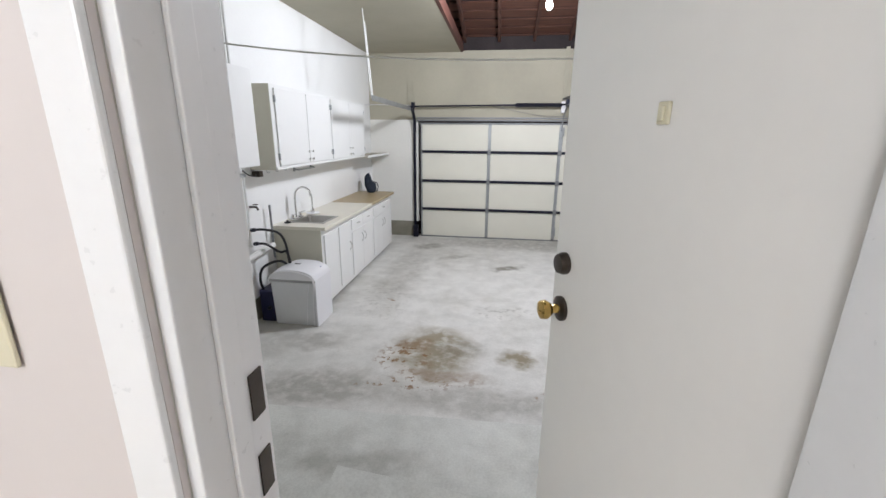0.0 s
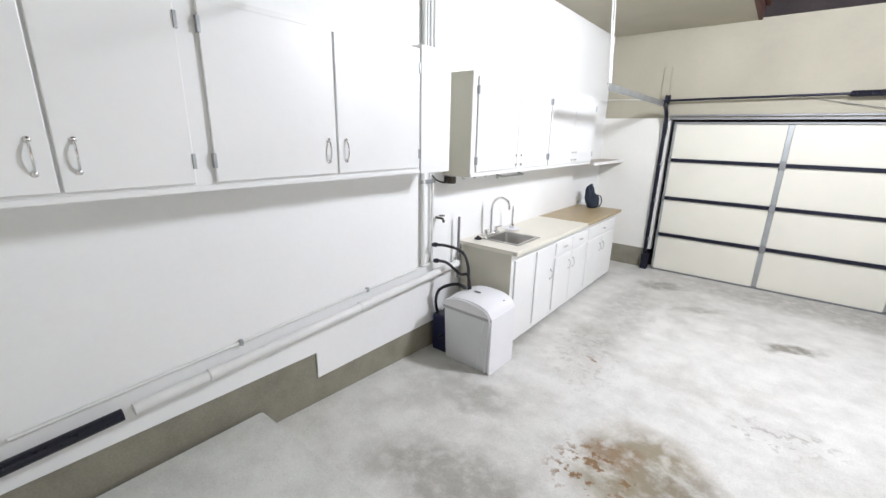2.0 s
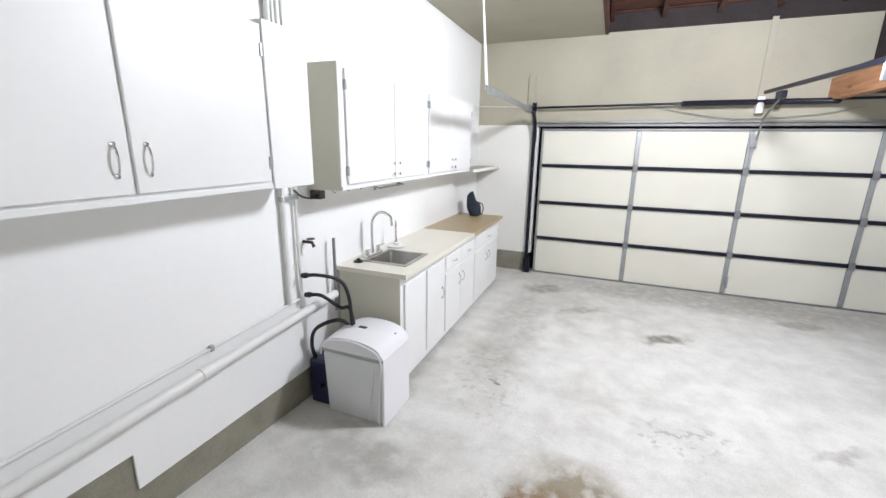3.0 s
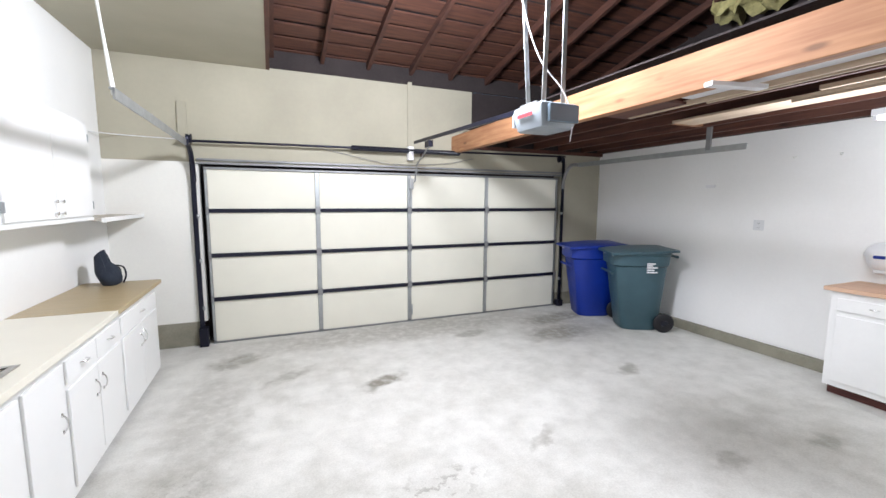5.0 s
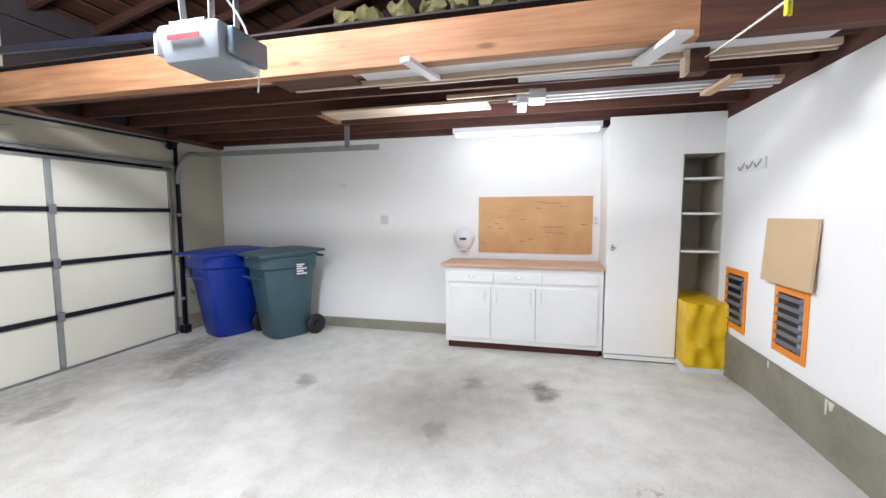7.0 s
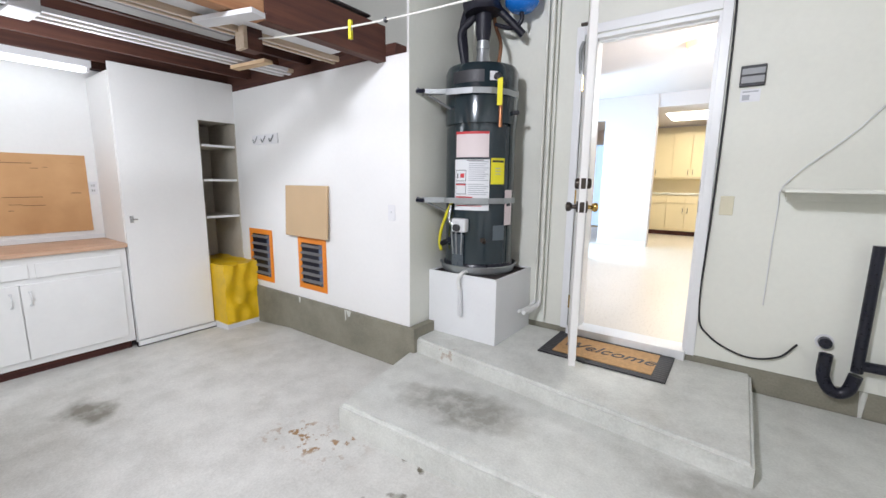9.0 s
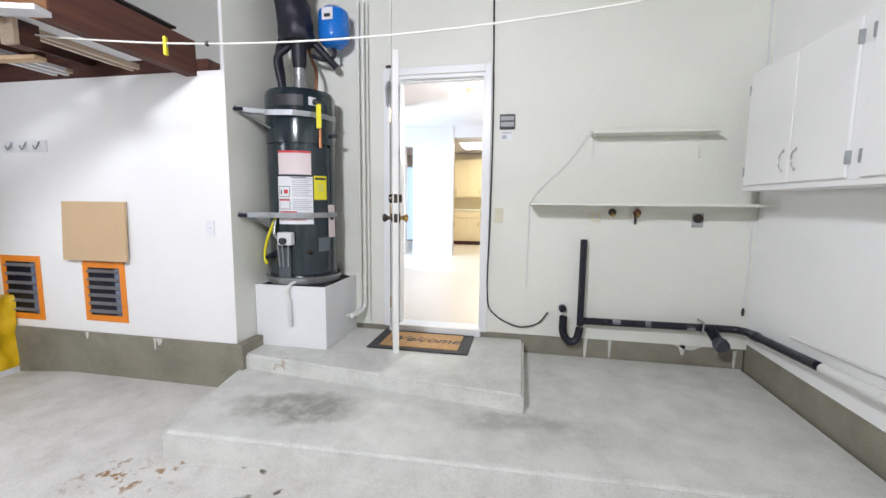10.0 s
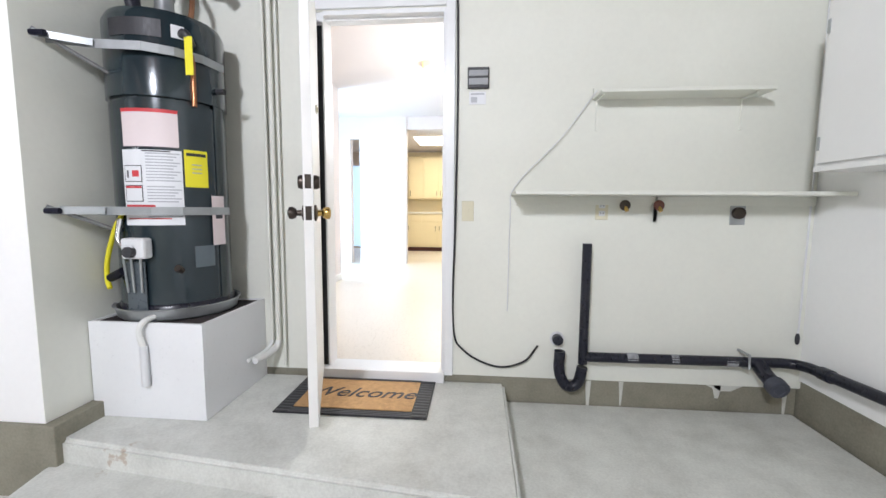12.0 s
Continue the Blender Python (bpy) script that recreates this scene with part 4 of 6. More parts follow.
part("pipe", rod(shape(), [(0, 0, 0), (0, 0, 0.55)], 0.011, 10), GREYSTEEL, risr, smooth=True)

# drain pipe: black at the south, painted white along the west wall
drain = thing("drain_pipe", "black plastic waste pipe with a trap and standpipe along the wall", "pipe", (-0.77, S + 0.075, 0.56))
part("standpipe", rod(shape(), [(0, 0, -0.04), (0, 0, 0.65)], 0.026, 16), ABS, drain, smooth=True)
part("trap", rod(shape(), curve_pts([(0.13, 0, 0.03), (0.13, 0, -0.09), (0.1, 0, -0.16), (0.06, 0, -0.18), (0.02, 0, -0.15), (0, 0, -0.06)], 6), 0.031, 16), ABS, drain, smooth=True)
part("run", rod(shape(), [(-0.01, 0, 0.0), (-0.95, 0, 0.005), (-1.06, 0.0, 0.005), (-1.12, 0.03, 0.01), (-1.145, 0.09, 0.015), (-1.15, 0.8, 0.05)], 0.028, 16), ABS, drain, smooth=True)
part("cleanout", rod(shape(), [(-0.94, 0.0, 0.0), (-0.96, 0.05, -0.05), (-0.97, 0.1, -0.08)], 0.038, 18), ABS, drain, smooth=True)
part("cleanout_cap", lathe(shape(), [(0.05, -0.02), (0.052, 0.0), (0.05, 0.03), (0.03, 0.034), (0.026, 0.03)], 20, Matrix.Translation((-0.972, 0.11, -0.085)) @ Matrix.Rotation(radians(-105), 4, "X")), surface("dusty_black_plastic", (0.06, 0.065, 0.085), 0.6, var=0.4, scale=14), drain, "dusty clean-out cap", True)
for x, w in ((-0.27, 0.03), (-0.5, 0.02), (-0.8, 0.03)):
    part("paint_splash", rod(shape(), [(x - w, 0.0, 0.003), (x + w, 0.0, 0.003)], 0.0284, 12), surface("thin_white_splash", (0.3, 0.31, 0.33), 0.5, var=0.6, scale=30), drain, "smear of white wall paint")
part("strap", rod(shape(), [(-0.88, -0.07, 0.05), (-0.88, 0.03, 0.05), (-0.88, 0.035, -0.02), (-0.88, -0.02, -0.035)], 0.008, 6), STEEL, drain, "steel pipe strap")
part("coupling", rod(shape(), [(-1.147, 0.16, 0.018), (-1.147, 0.22, 0.02)], 0.034, 16), ABS, drain, smooth=True)
wpipe = thing("drain_pipe", "white painted waste pipe running along the foot of the white wall", "pipe", (-1.92, 2.681, 0.61))
part("run", rod(shape(), [(0, 0.0, 0), (0, 2.4, 0.13)], 0.029, 16), PVC, wpipe, smooth=True)
for y in (0.32, 1.3):
    part("coupling", rod(shape(), [(0, y, y * 0.054), (0, y + 0.07, (y + 0.07) * 0.054)], 0.035, 16), PVC, wpipe, smooth=True)
thin = thing("wall_conduit", "thin white painted conduit along the wall above the waste pipe", "pipe", (W + 0.012, 2.3, 0.665))
part("pipe", rod(shape(), [(0, 0.0, 0), (0, 2.5, 0.13)], 0.009, 8), PVC, thin, smooth=True)
for y, z in ((0.9, 0.047), (1.8, 0.094)):
    part("clip", box(shape(), -0.011, 0.012, y - 0.01, y + 0.01, z - 0.016, z + 0.016, 0.002), STEEL, thin)
wall_hole = thing("wall_stub", "capped black drain stub in the wall", "pipe", (-0.635, S, 0.64))
part("stub", rod(shape(), [(0, -0.02, 0), (0, 0.045, 0)], 0.03, 14), ABS, wall_hole, smooth=True)
part("ring", rod(shape(), [(0, 0.0, 0), (0, 0.006, 0)], 0.042, 14), GREYPL, wall_hole)

# shelves over the laundry corner
long_shelf = thing("wall_shelf", "long pale painted shelf board on brackets above the laundry taps", "shelf", (-1.155, S, 1.475))
part("board", box(shape(), -0.825, 0.805, 0.001, 0.26, 0, 0.02, 0.003), WALL_S, long_shelf)
part("cleat", box(shape(), -0.825, 0.78, 0.001, 0.02, -0.05, -0.001, 0.002), WALL_S, long_shelf)
for x in (0.76, -0.05, -0.62):
    part("bracket", prism(shape(), [(0, 0.001), (0.012, 0.001), (0.012, 0.02), (0, 0.02)], -0.14, -0.001), WALL_S, long_shelf)
short_shelf = thing("wall_shelf", "short pale painted shelf with a raised edge above the long shelf", "shelf", (-1.215, S, 2.005))
part("board", box(shape(), -0.43, 0.43, 0.001, 0.16, 0, 0.018, 0.003), WALL_S, short_shelf)
part("back_edge", box(shape(), -0.45, 0.43, 0.001, 0.018, 0.019, 0.06, 0.003), WALL_S, short_shelf)
for x in (0.4, -0.36):
    part("bracket", box(box(shape(), x, x + 0.012, 0.001, 0.012, -0.17, -0.001, 0.002), x, x + 0.012, 0.012, 0.13, -0.012, -0.001, 0.002), WALL_S, short_shelf)
RUSTY = surface("rusty_red_handle", (0.16, 0.06, 0.045), 0.6, var=0.3, scale=30)
for x, lab in ((-0.97, "hot"), (-1.15, "cold")):
    v = thing("laundry_valve", "brass laundry valve with a round handle", "valve", (x, S, 1.42), 0, "laundry valves")
    part("body", rod(shape(), [(0, 0, 0), (0, 0.05, 0), (-0.01, 0.06, -0.03)], 0.011, 10), BRASS, v, smooth=True)
    part("handle", lathe(shape(), [(0.028, 0), (0.03, 0.008), (0.012, 0.014)], 14, Matrix.Translation((0, 0.045, 0.004)) @ Matrix.Rotation(radians(-90), 4, "X")), RUSTY if lab == "cold" else BRONZE, v)
dry = thing("dryer_outlet", "brown and black heavy dryer outlet on the wall", "outlet", (-1.59, S, 1.385))
part("plate", box(shape(), -0.04, 0.04, 0.001, 0.008, -0.065, 0.065, 0.003), STEEL, dry)
part("socket", lathe(shape(), [(0.034, 0), (0.032, 0.02), (0.02, 0.022)], 18, Matrix.Translation((0, 0.008, 0.0)) @ Matrix.Rotation(radians(-90), 4, "X")), BRONZE, dry)

sign = thing("wall_keypad", "small dark framed wall panel with a paper tag below it", "sign", (-0.165, S, 2.135))
part("frame", box(shape(), -0.045, 0.075, 0.001, 0.02, -0.06, 0.055, 0.004), INK, sign)
part("plate", box(box(shape(), -0.04, 0.068, 0.0205, 0.024, 0.006, 0.038, 0.001), -0.04, 0.068, 0.0205, 0.024, -0.042, -0.006, 0.001), surface("grey_keypad_face", (0.3, 0.31, 0.32), 0.4), sign)
part("tag", box(shape(), -0.03, 0.065, 0.001, 0.004, -0.145, -0.075), PAPER, sign, "printed paper tag")
part("print", box(box(shape(), -0.02, 0.055, 0.0045, 0.005, -0.092, -0.084), 0.02, 0.055, 0.0045, 0.005, -0.135, -0.105), GREYINK, sign)


def cable(name, label, pts, r, mat, place=(0, 0, 0)):
    t = thing(name, label, "cable", place)
    o = Vector(place)
    part("cord", rod(shape(), [p - o for p in curve_pts(pts, 7)], r, 7), mat, t, smooth=True)
    return t


cable("hanging_cable", "black cable hanging beside the door frame, curled at its end", [(-0.02, S + 0.012, 3.15), (-0.035, S + 0.012, 2.2), (-0.03, S + 0.02, 1.4), (-0.02, S + 0.012, 0.72), (-0.09, S + 0.02, 0.55), (-0.28, S + 0.03, 0.465), (-0.44, S + 0.03, 0.5), (-0.52, S + 0.03, 0.6)], 0.006, RUBBER, (-0.02, S + 0.012, 0.7))
cable("shelf_string", "thin grey cord running from the short shelf to a loose end", [(-0.8, S + 0.02, 2.05), (-0.62, S + 0.02, 1.8), (-0.37, S + 0.02, 1.53), (-0.345, S + 0.012, 1.35), (-0.34, S + 0.012, 0.8)], 0.003, GREYPL, (-0.34, S + 0.012, 0.8))
cable("corner_cord", "thin grey cord hanging in the corner", [(-1.95, S + 0.015, 3.1), (-1.96, S + 0.012, 1.9), (-1.95, S + 0.02, 0.85), (-1.94, S + 0.03, 0.72)], 0.005, GREYPL, (-1.95, S + 0.015, 0.75))
plug_end = thing("cord_plug", "small dark plug at the loose end of the corner cord", "plug", (-1.94, S + 0.03, 0.66))
part("plug", lathe(shape(), [(0.006, 0.0), (0.011, 0.012), (0.011, 0.045), (0.006, 0.062)], 10), INK, plug_end, smooth=True)

# clothes line with pegs
L0, L1 = Vector((W, 3.42, 2.45)), Vector((2.35, 3.4, 2.345))
mid = [L0.lerp(L1, s) + Vector((0, 0, -4 * 0.2 * s * (1 - s))) for s in (0, 0.15, 0.3, 0.45, 0.6, 0.75, 0.9, 1)]
line = thing("clothes_line", "white cord clothes line strung across the garage", "clothes line", L0)
part("cord", rod(shape(), [p - L0 for p in curve_pts(mid, 4)], 0.0045, 7), surface("white_cord", (0.74, 0.73, 0.68), 0.8), line, smooth=True)
for s in (0.785,):
    p = L0.lerp(L1, s) + Vector((0, 0, -4 * 0.2 * s * (1 - s)))
    peg = thing("clothes_peg", "yellow plastic clothes peg clipped on the line", "clothes peg", p, 17)
    for dy in (-0.007, 0.007):
        part("arm", box(shape(), -0.007, 0.007, dy - 0.004, dy + 0.004, -0.055, 0.03, 0.002), YELLOWPL, peg)
    part("spring", rod(shape(), [(-0.009, 0, -0.01), (0.009, 0, -0.01)], 0.006, 8), STEEL, peg)
eye_ = thing("line_hook", "small steel hook in the wall holding the clothes line", "hook", L0)
part("hook", rod(shape(), curve_pts([(0, 0, 0.0), (0.025, 0, -0.006), (0.04, 0, 0.004), (0.03, 0, 0.018)], 4), 0.0035, 7), STEEL, eye_)
knot = thing("line_knot", "dark knot in the clothes line", "knot", L0.lerp(L1, 0.732) + Vector((0, 0, -0.8 * 0.732 * 0.268)))
part("knot", lathe(shape(), [(0.004, -0.012), (0.011, -0.004), (0.01, 0.006), (0.003, 0.012)], 8), INK, knot)

# ---- water heater in the alcove ----
wbox = thing("heater_platform", "white painted plywood box under the water heater", "platform", (1.455, 2.06, 0.347))
hx, hy, hz = 0.298, 0.293, 0.487
part("side_panel", box(shape(), -hx, hx, hy - 0.018, hy, 0, hz, 0.002), TRIM, wbox)
part("side_panel", box(shape(), -hx, hx, -hy, -hy + 0.018, 0, hz, 0.002), TRIM, wbox)
part("side_panel", box(shape(), -hx, -hx + 0.018, -hy + 0.0185, hy - 0.0185, 0, hz, 0.002), TRIM, wbox)
part("side_panel", box(shape(), hx - 0.018, hx, -hy + 0.0185, hy - 0.0185, 0, hz, 0.002), TRIM, wbox)
part("top_board", box(shape(), -hx + 0.0185, hx - 0.0185, -hy + 0.0185, hy - 0.0185, hz - 0.04, hz - 0.012), TRIM, wbox)
# Dark sheet puts the shade under the pan into the colour of the top
part("top_shadow_board", box(shape(), -hx + 0.019, hx - 0.019, -hy + 0.019, hy - 0.019, hz - 0.0115, hz - 0.009), DARKROOF_SHADE, wbox)
HX, HY, HZ = 1.5, 2.04, 0.825
pan = thing("drain_pan", "round aluminium drain pan with a white drain pipe", "drain pan", (HX, HY, HZ))
part("pan", lathe(shape(), [(0.27, 0.0), (0.285, 0.01), (0.295, 0.06), (0.305, 0.062), (0.3, 0.066), (0.288, 0.06), (0.278, 0.012), (0.02, 0.006)], 40), STEEL, pan, smooth=True)
part("pan_drain", rod(shape(), curve_pts([(-0.07, 0.27, 0.03), (-0.06, 0.33, 0.02), (-0.04, 0.34, -0.03), (-0.05, 0.33, -0.12)], 5), 0.014, 10), PVC, pan, "white drain elbow", True)
part("pan_drain_end", rod(shape(), [(-0.05, 0.33, -0.1), (-0.055, 0.335, -0.3)], 0.018, 10), GREYPL, pan, smooth=True)

heater = thing("water_heater", "tall grey enamelled gas water heater covered in labels, strapped to wall", "water heater", (HX, HY, HZ + 0.012))
R = 0.262
part("tank", lathe(shape(), [(R - 0.01, 0), (R, 0.012), (R, 1.07), (R - 0.012, 1.074), (R - 0.012, 1.086), (R + 0.008, 1.09), (R + 0.008, 1.46), (R - 0.008, 1.495), (0.1, 1.505)], 48), TANK, heater, smooth=True)
part("base_shroud", lathe(shape(), [(R + 0.006, 0.0), (R + 0.012, 0.004), (R + 0.01, 0.06), (R + 0.002, 0.07)], 48), ABS, heater, smooth=True)


def band(z0, z1, a0, a1, mat, name, label="", r=R + 0.0025, th=0.002):
    """A curved sheet on the tank; angles in degrees from +y, turning towards -x."""
    bm = shape()
    n = max(2, int(abs(a1 - a0) / 6))
    rings = []
    for i in range(n + 1):
        a = radians(90 + a0 + (a1 - a0) * i / n)
        rings.append([bm.verts.new((rr * math.cos(a), rr * math.sin(a), z)) for rr, z in ((r, z0), (r + th, z0), (r + th, z1), (r, z1))])
    for p, q in zip(rings, rings[1:]):
        for i in range(4):
            j = (i + 1) % 4
            bm.faces.new((p[i], p[j], q[j], q[i]))
    bm.faces.new(rings[0])
    bm.faces.new(list(reversed(rings[-1])))
    return part(name, bm, mat, heater, label, True)


band(1.36, 1.44, -18, 34, INK, "maker_band", "dark blue-black band round the top", r=R + 0.0095)
band(1.37, 1.43, 42, 54, PAPER, "sticker", "small white sticker", r=R + 0.0095)
band(0.85, 1.02, -10, 44, PINK, "warning_label", "pale pink warning label")
band(1.012, 1.028, -10, 44, RED, "label_stripe", r=R + 0.005)
band(0.845, 0.85, -10, 44, INK, "label_edge", r=R + 0.003)
band(0.47, 0.835, -12, 46, PAPER, "instruction_label", "large white instruction label with printing")
band(0.826, 0.832, 10, 36, INK, "print_line", r=R + 0.005)
for k in range(22):
    z = 0.815 - 0.0145 * k
    if k not in (10, 17):
        band(z, z + 0.006, 13, 44 - 3 * (k % 3), GREYINK, "print_line", r=R + 0.0048, th=0.0006)
for z0, z1 in ((0.68, 0.76), (0.585, 0.665)):
    band(z0, z1, -10, 9, INK, "picture_frame", r=R + 0.0048, th=0.0006)
    band(z0 + 0.004, z1 - 0.004, -9.2, 8.2, PAPER, "picture", r=R + 0.0056, th=0.0006)
band(0.705, 0.735, -1, 6, RED, "picture_mark", r=R + 0.0065, th=0.0006)
band(0.7, 0.735, -7, -5, INK, "picture_mark", r=R + 0.0065, th=0.0006)
band(0.65, 0.66, -9, 8, RED, "picture_stripe", r=R + 0.0065, th=0.0006)
band(0.56, 0.57, -10, 20, RED, "print_line", r=R + 0.0052, th=0.0006)
band(0.5, 0.505, -8, 34, RED, "print_line", r=R + 0.0052, th=0.0006)
band(0.66, 0.845, 48, 72, YELLOWPL, "energy_label", "bright yellow energy label")
band(0.815, 0.83, 50, 70, INK, "energy_print", r=R + 0.005, th=0.0006)
for z in (0.73, 0.75, 0.77):
    band(z, z + 0.005, 55, 65, GREYINK, "energy_print", r=R + 0.005, th=0.0006)
band(0.36, 0.62, 74, 92, PINK, "tag", "curled white and pink tag", r=R + 0.01)
band(0.5, 0.56, 78, 88, INK, "tag_print", r=R + 0.0125, th=0.0006)
band(0.25, 0.36, 54, 76, surface("grey_access_plate", (0.13, 0.16, 0.18), 0.35, 0.2), "access_plate", "small grey plate")
band(0.03, 0.29, -14, 8, surface("burner_door_enamel", (0.1, 0.12, 0.135), 0.3, 0.2), "burner_door", "grey burner door", r=R + 0.012, th=0.006)
band(0.0, 1.2, 84, 100, TANK, "rear_strip", r=R + 0.002, th=0.003)
part("flue", lathe(shape(), [(0.06, 1.505), (0.055, 1.56), (0.045, 1.6), (0.045, 1.64), (0.05, 1.642), (0.05, 1.67), (0.045, 1.672), (0.045, 1.7)], 24), STEEL, heater, "galvanised flue", True)
part("flue_sleeve", lathe(shape(), [(0.046, 1.701), (0.055, 1.75), (0.06, 1.9)], 20), FOIL, heater, "black flue sleeve", True)
part("water_pipe", rod(shape(), curve_pts([(0.12, 0.05, 1.5), (0.13, 0.05, 1.65), (0.16, 0.02, 1.85), (0.1, -0.05, 2.1)], 6), 0.03, 12), FOIL, heater, "black insulated pipe", True)
part("water_pipe", rod(shape(), curve_pts([(-0.12, -0.02, 1.5), (-0.12, -0.05, 1.68), (-0.04, -0.1, 1.85), (0.0, -0.12, 2.1)], 6), 0.014, 10), surface("copper", (0.32, 0.16, 0.09), 0.4, 0.8, var=0.3), heater, "copper pipe", True)
part("relief_pipe", rod(shape(), [(-0.235, 0.13, 1.32), (-0.24, 0.14, 1.15), (-0.24, 0.14, 1.06)], 0.012, 10), surface("copper_2", (0.45, 0.2, 0.1), 0.35, 0.9, var=0.3), heater, "copper relief pipe", True)
part("relief_valve", rod(shape(), curve_pts([(-0.19, 0.16, 1.38), (-0.23, 0.17, 1.4), (-0.25, 0.15, 1.34)], 5), 0.02, 10), INK, heater, "black relief valve", True)
part("hang_tag", box(shape(), -0.272, -0.232, 0.178, 0.182, 1.2, 1.38, 0.001), YELLOWPL, heater, "yellow hanging tag")
gas = part("gas_valve", box(box(shape(), -0.075, 0.045, R, R + 0.06, 0.31, 0.41, 0.012), -0.03, 0.02, R + 0.06, R + 0.075, 0.33, 0.38, 0.01), GREYPL, heater, "grey and white gas control valve")
part("knob", lathe(shape(), [(0.028, 0), (0.026, 0.025), (0.01, 0.027)], 16, Matrix.Translation((-0.01, R + 0.06, 0.345)) @ Matrix.Rotation(radians(-90), 4, "X")), INK, gas, "black dial")
for x in (-0.03, 0.02, 0.06):
    part("tube", rod(shape(), [(x, R + 0.03, 0.31), (x * 0.8, R + 0.025, 0.14)], 0.006, 8), STEEL, gas)
part("gas_hose", rod(shape(), curve_pts([(0.09, R - 0.02, 0.53), (0.12, R + 0.0, 0.45), (0.2, R - 0.03, 0.3), (0.22, R - 0.04, 0.2), (0.19, R - 0.02, 0.15)], 6), 0.012, 10), YELLOWPL, heater, "yellow flexible gas hose", True)
part("gas_pipe", rod(shape(), curve_pts([(0.06, R + 0.02, 0.36), (0.09, R + 0.02, 0.4), (0.09, R, 0.5)], 5), 0.013, 10), CHROME, heater, smooth=True)
part("gas_cock", rod(shape(), [(0.1, R - 0.01, 0.24), (0.19, R - 0.03, 0.2)], 0.022, 10), DARKSTEEL, heater, smooth=True)
part("drain_valve", lathe(shape(), [(0.016, 0), (0.014, 0.02), (0.02, 0.022), (0.018, 0.035)], 12, Matrix.Translation((-0.17, 0.2, 0.24)) @ Matrix.Rotation(radians(-60), 4, "X")), BRONZE, heater)
part("side_nipple", rod(shape(), [(-0.25, 0.0, 1.17), (-0.31, 0.0, 1.17)], 0.016, 10), INK, heater)
for z, zr in ((1.3, 0.0), (0.54, 0.0)):
    st = thing("earthquake_strap", "galvanised steel strap bracing the water heater to the partition", "strap", (HX, HY, HZ + 0.012 + z), 0, "water heater straps")
    bm = shape()
    pts = [(0.255, 0.4), (0.1, 0.33), (-0.1, 0.29), (-0.2, 0.21), (-0.265, 0.1), (-0.28, -0.05)]
    for (xa, ya), (xb, yb) in zip(pts, pts[1:]):
        d = Vector((xb - xa, yb - ya, 0))
        box(bm, -d.length / 2, d.length / 2, -0.0015, 0.0015, -0.02, 0.02, m=Matrix.Translation(((xa + xb) / 2, (ya + yb) / 2, 0)) @ Matrix.Rotation(math.atan2(d.y, d.x), 4, "Z"))
    part("strap_band", bm, STEEL, st)
    part("brace", rod(shape(), [(0.255, 0.46, 0.02), (0.12, 0.24, -0.1)], 0.009, 8), GREYSTEEL, st)
    part("bolt", rod(shape(), [(0.258, 0.46, 0.0), (0.2, 0.45, 0.0)], 0.014, 8), DARKSTEEL, st)
    part("arm", box(shape(), -0.1, 0.1, -0.002, 0.002, -0.015, 0.015, m=Matrix.Translation((0.17, 0.4, 0)) @ Matrix.Rotation(radians(38), 4, "Z")), STEEL, st)

duct = thing("vent_duct", "large black flexible duct above the water heater", "duct", (1.5, 2.05, 2.62))
bm = shape()
rod(bm, curve_pts([(0.0, 0.0, 0.1), (0.02, 0.0, 0.3), (0.06, 0.02, 0.6), (0.02, -0.02, 1.3)], 8), 0.13, 18)
for v in bm.verts:
    v.co += Vector((noise.noise(v.co * 12), noise.noise(v.co * 12 + Vector((3, 0, 0))), 0)) * 0.02
part("duct", bm, FOIL, duct, smooth=True)
for pts in (((0.02, 0, 0.2), (0.08, 0.02, 0.08), (0.15, 0.06, -0.02), (0.12, 0.05, -0.25)), ((-0.08, -0.05, 0.15), (-0.2, -0.12, 0.02), (-0.25, -0.16, -0.04))):
    part("branch", rod(shape(), curve_pts(pts, 6), 0.028, 12), FOIL, duct, smooth=True)
xt = thing("expansion_tank", "small bright blue steel expansion tank with a white label", "tank", (1.25, 1.93, 2.72))
part("tank", lathe(shape(), [(0.02, 0), (0.08, 0.012), (0.118, 0.05), (0.122, 0.08), (0.122, 0.23), (0.115, 0.27), (0.07, 0.305), (0.02, 0.31)], 28), TANKBLUE, xt, smooth=True)
bm = shape()
box(bm, -0.05, 0.04, 0.122, 0.125, 0.17, 0.26, 0.001)
part("label", bm, PAPER, xt, "white label")
part("label_print", box(shape(), -0.03, 0.02, 0.1255, 0.127, 0.19, 0.215), INK, xt)
part("stem", rod(shape(), curve_pts([(0, 0, 0.01), (0, 0, -0.06), (0.08, 0, -0.09), (0.2, 0.02, -0.05)], 5), 0.016, 10), ABS, xt, smooth=True)
part("bracket", box(shape(), -0.02, 0.02, -0.16, -0.12, 0.1, 0.2, 0.002), STEEL, xt)
for x, r in ((1.1, 0.012), (1.06, 0.02), (1.02, 0.01)):
    wp = thing("wall_pipe", "pale painted pipe running down the wall by the heater", "pipe", (x, S + 0.03, 0.42), 0, "painted pipes")
    part("pipe", rod(shape(), [(0, 0, 0 if x < 1.05 else 0.14), (0, 0, 2.7)], r * 0.8, 10), WALL_S, wp, smooth=True)
    if x > 1.05:
        part("elbow", rod(shape(), curve_pts([(0, 0, 0.16), (0.01, 0.02, 0.12), (0.03, 0.1, 0.1), (0.045, 0.2, 0.1)], 5), r, 10), PVC, wp, smooth=True)
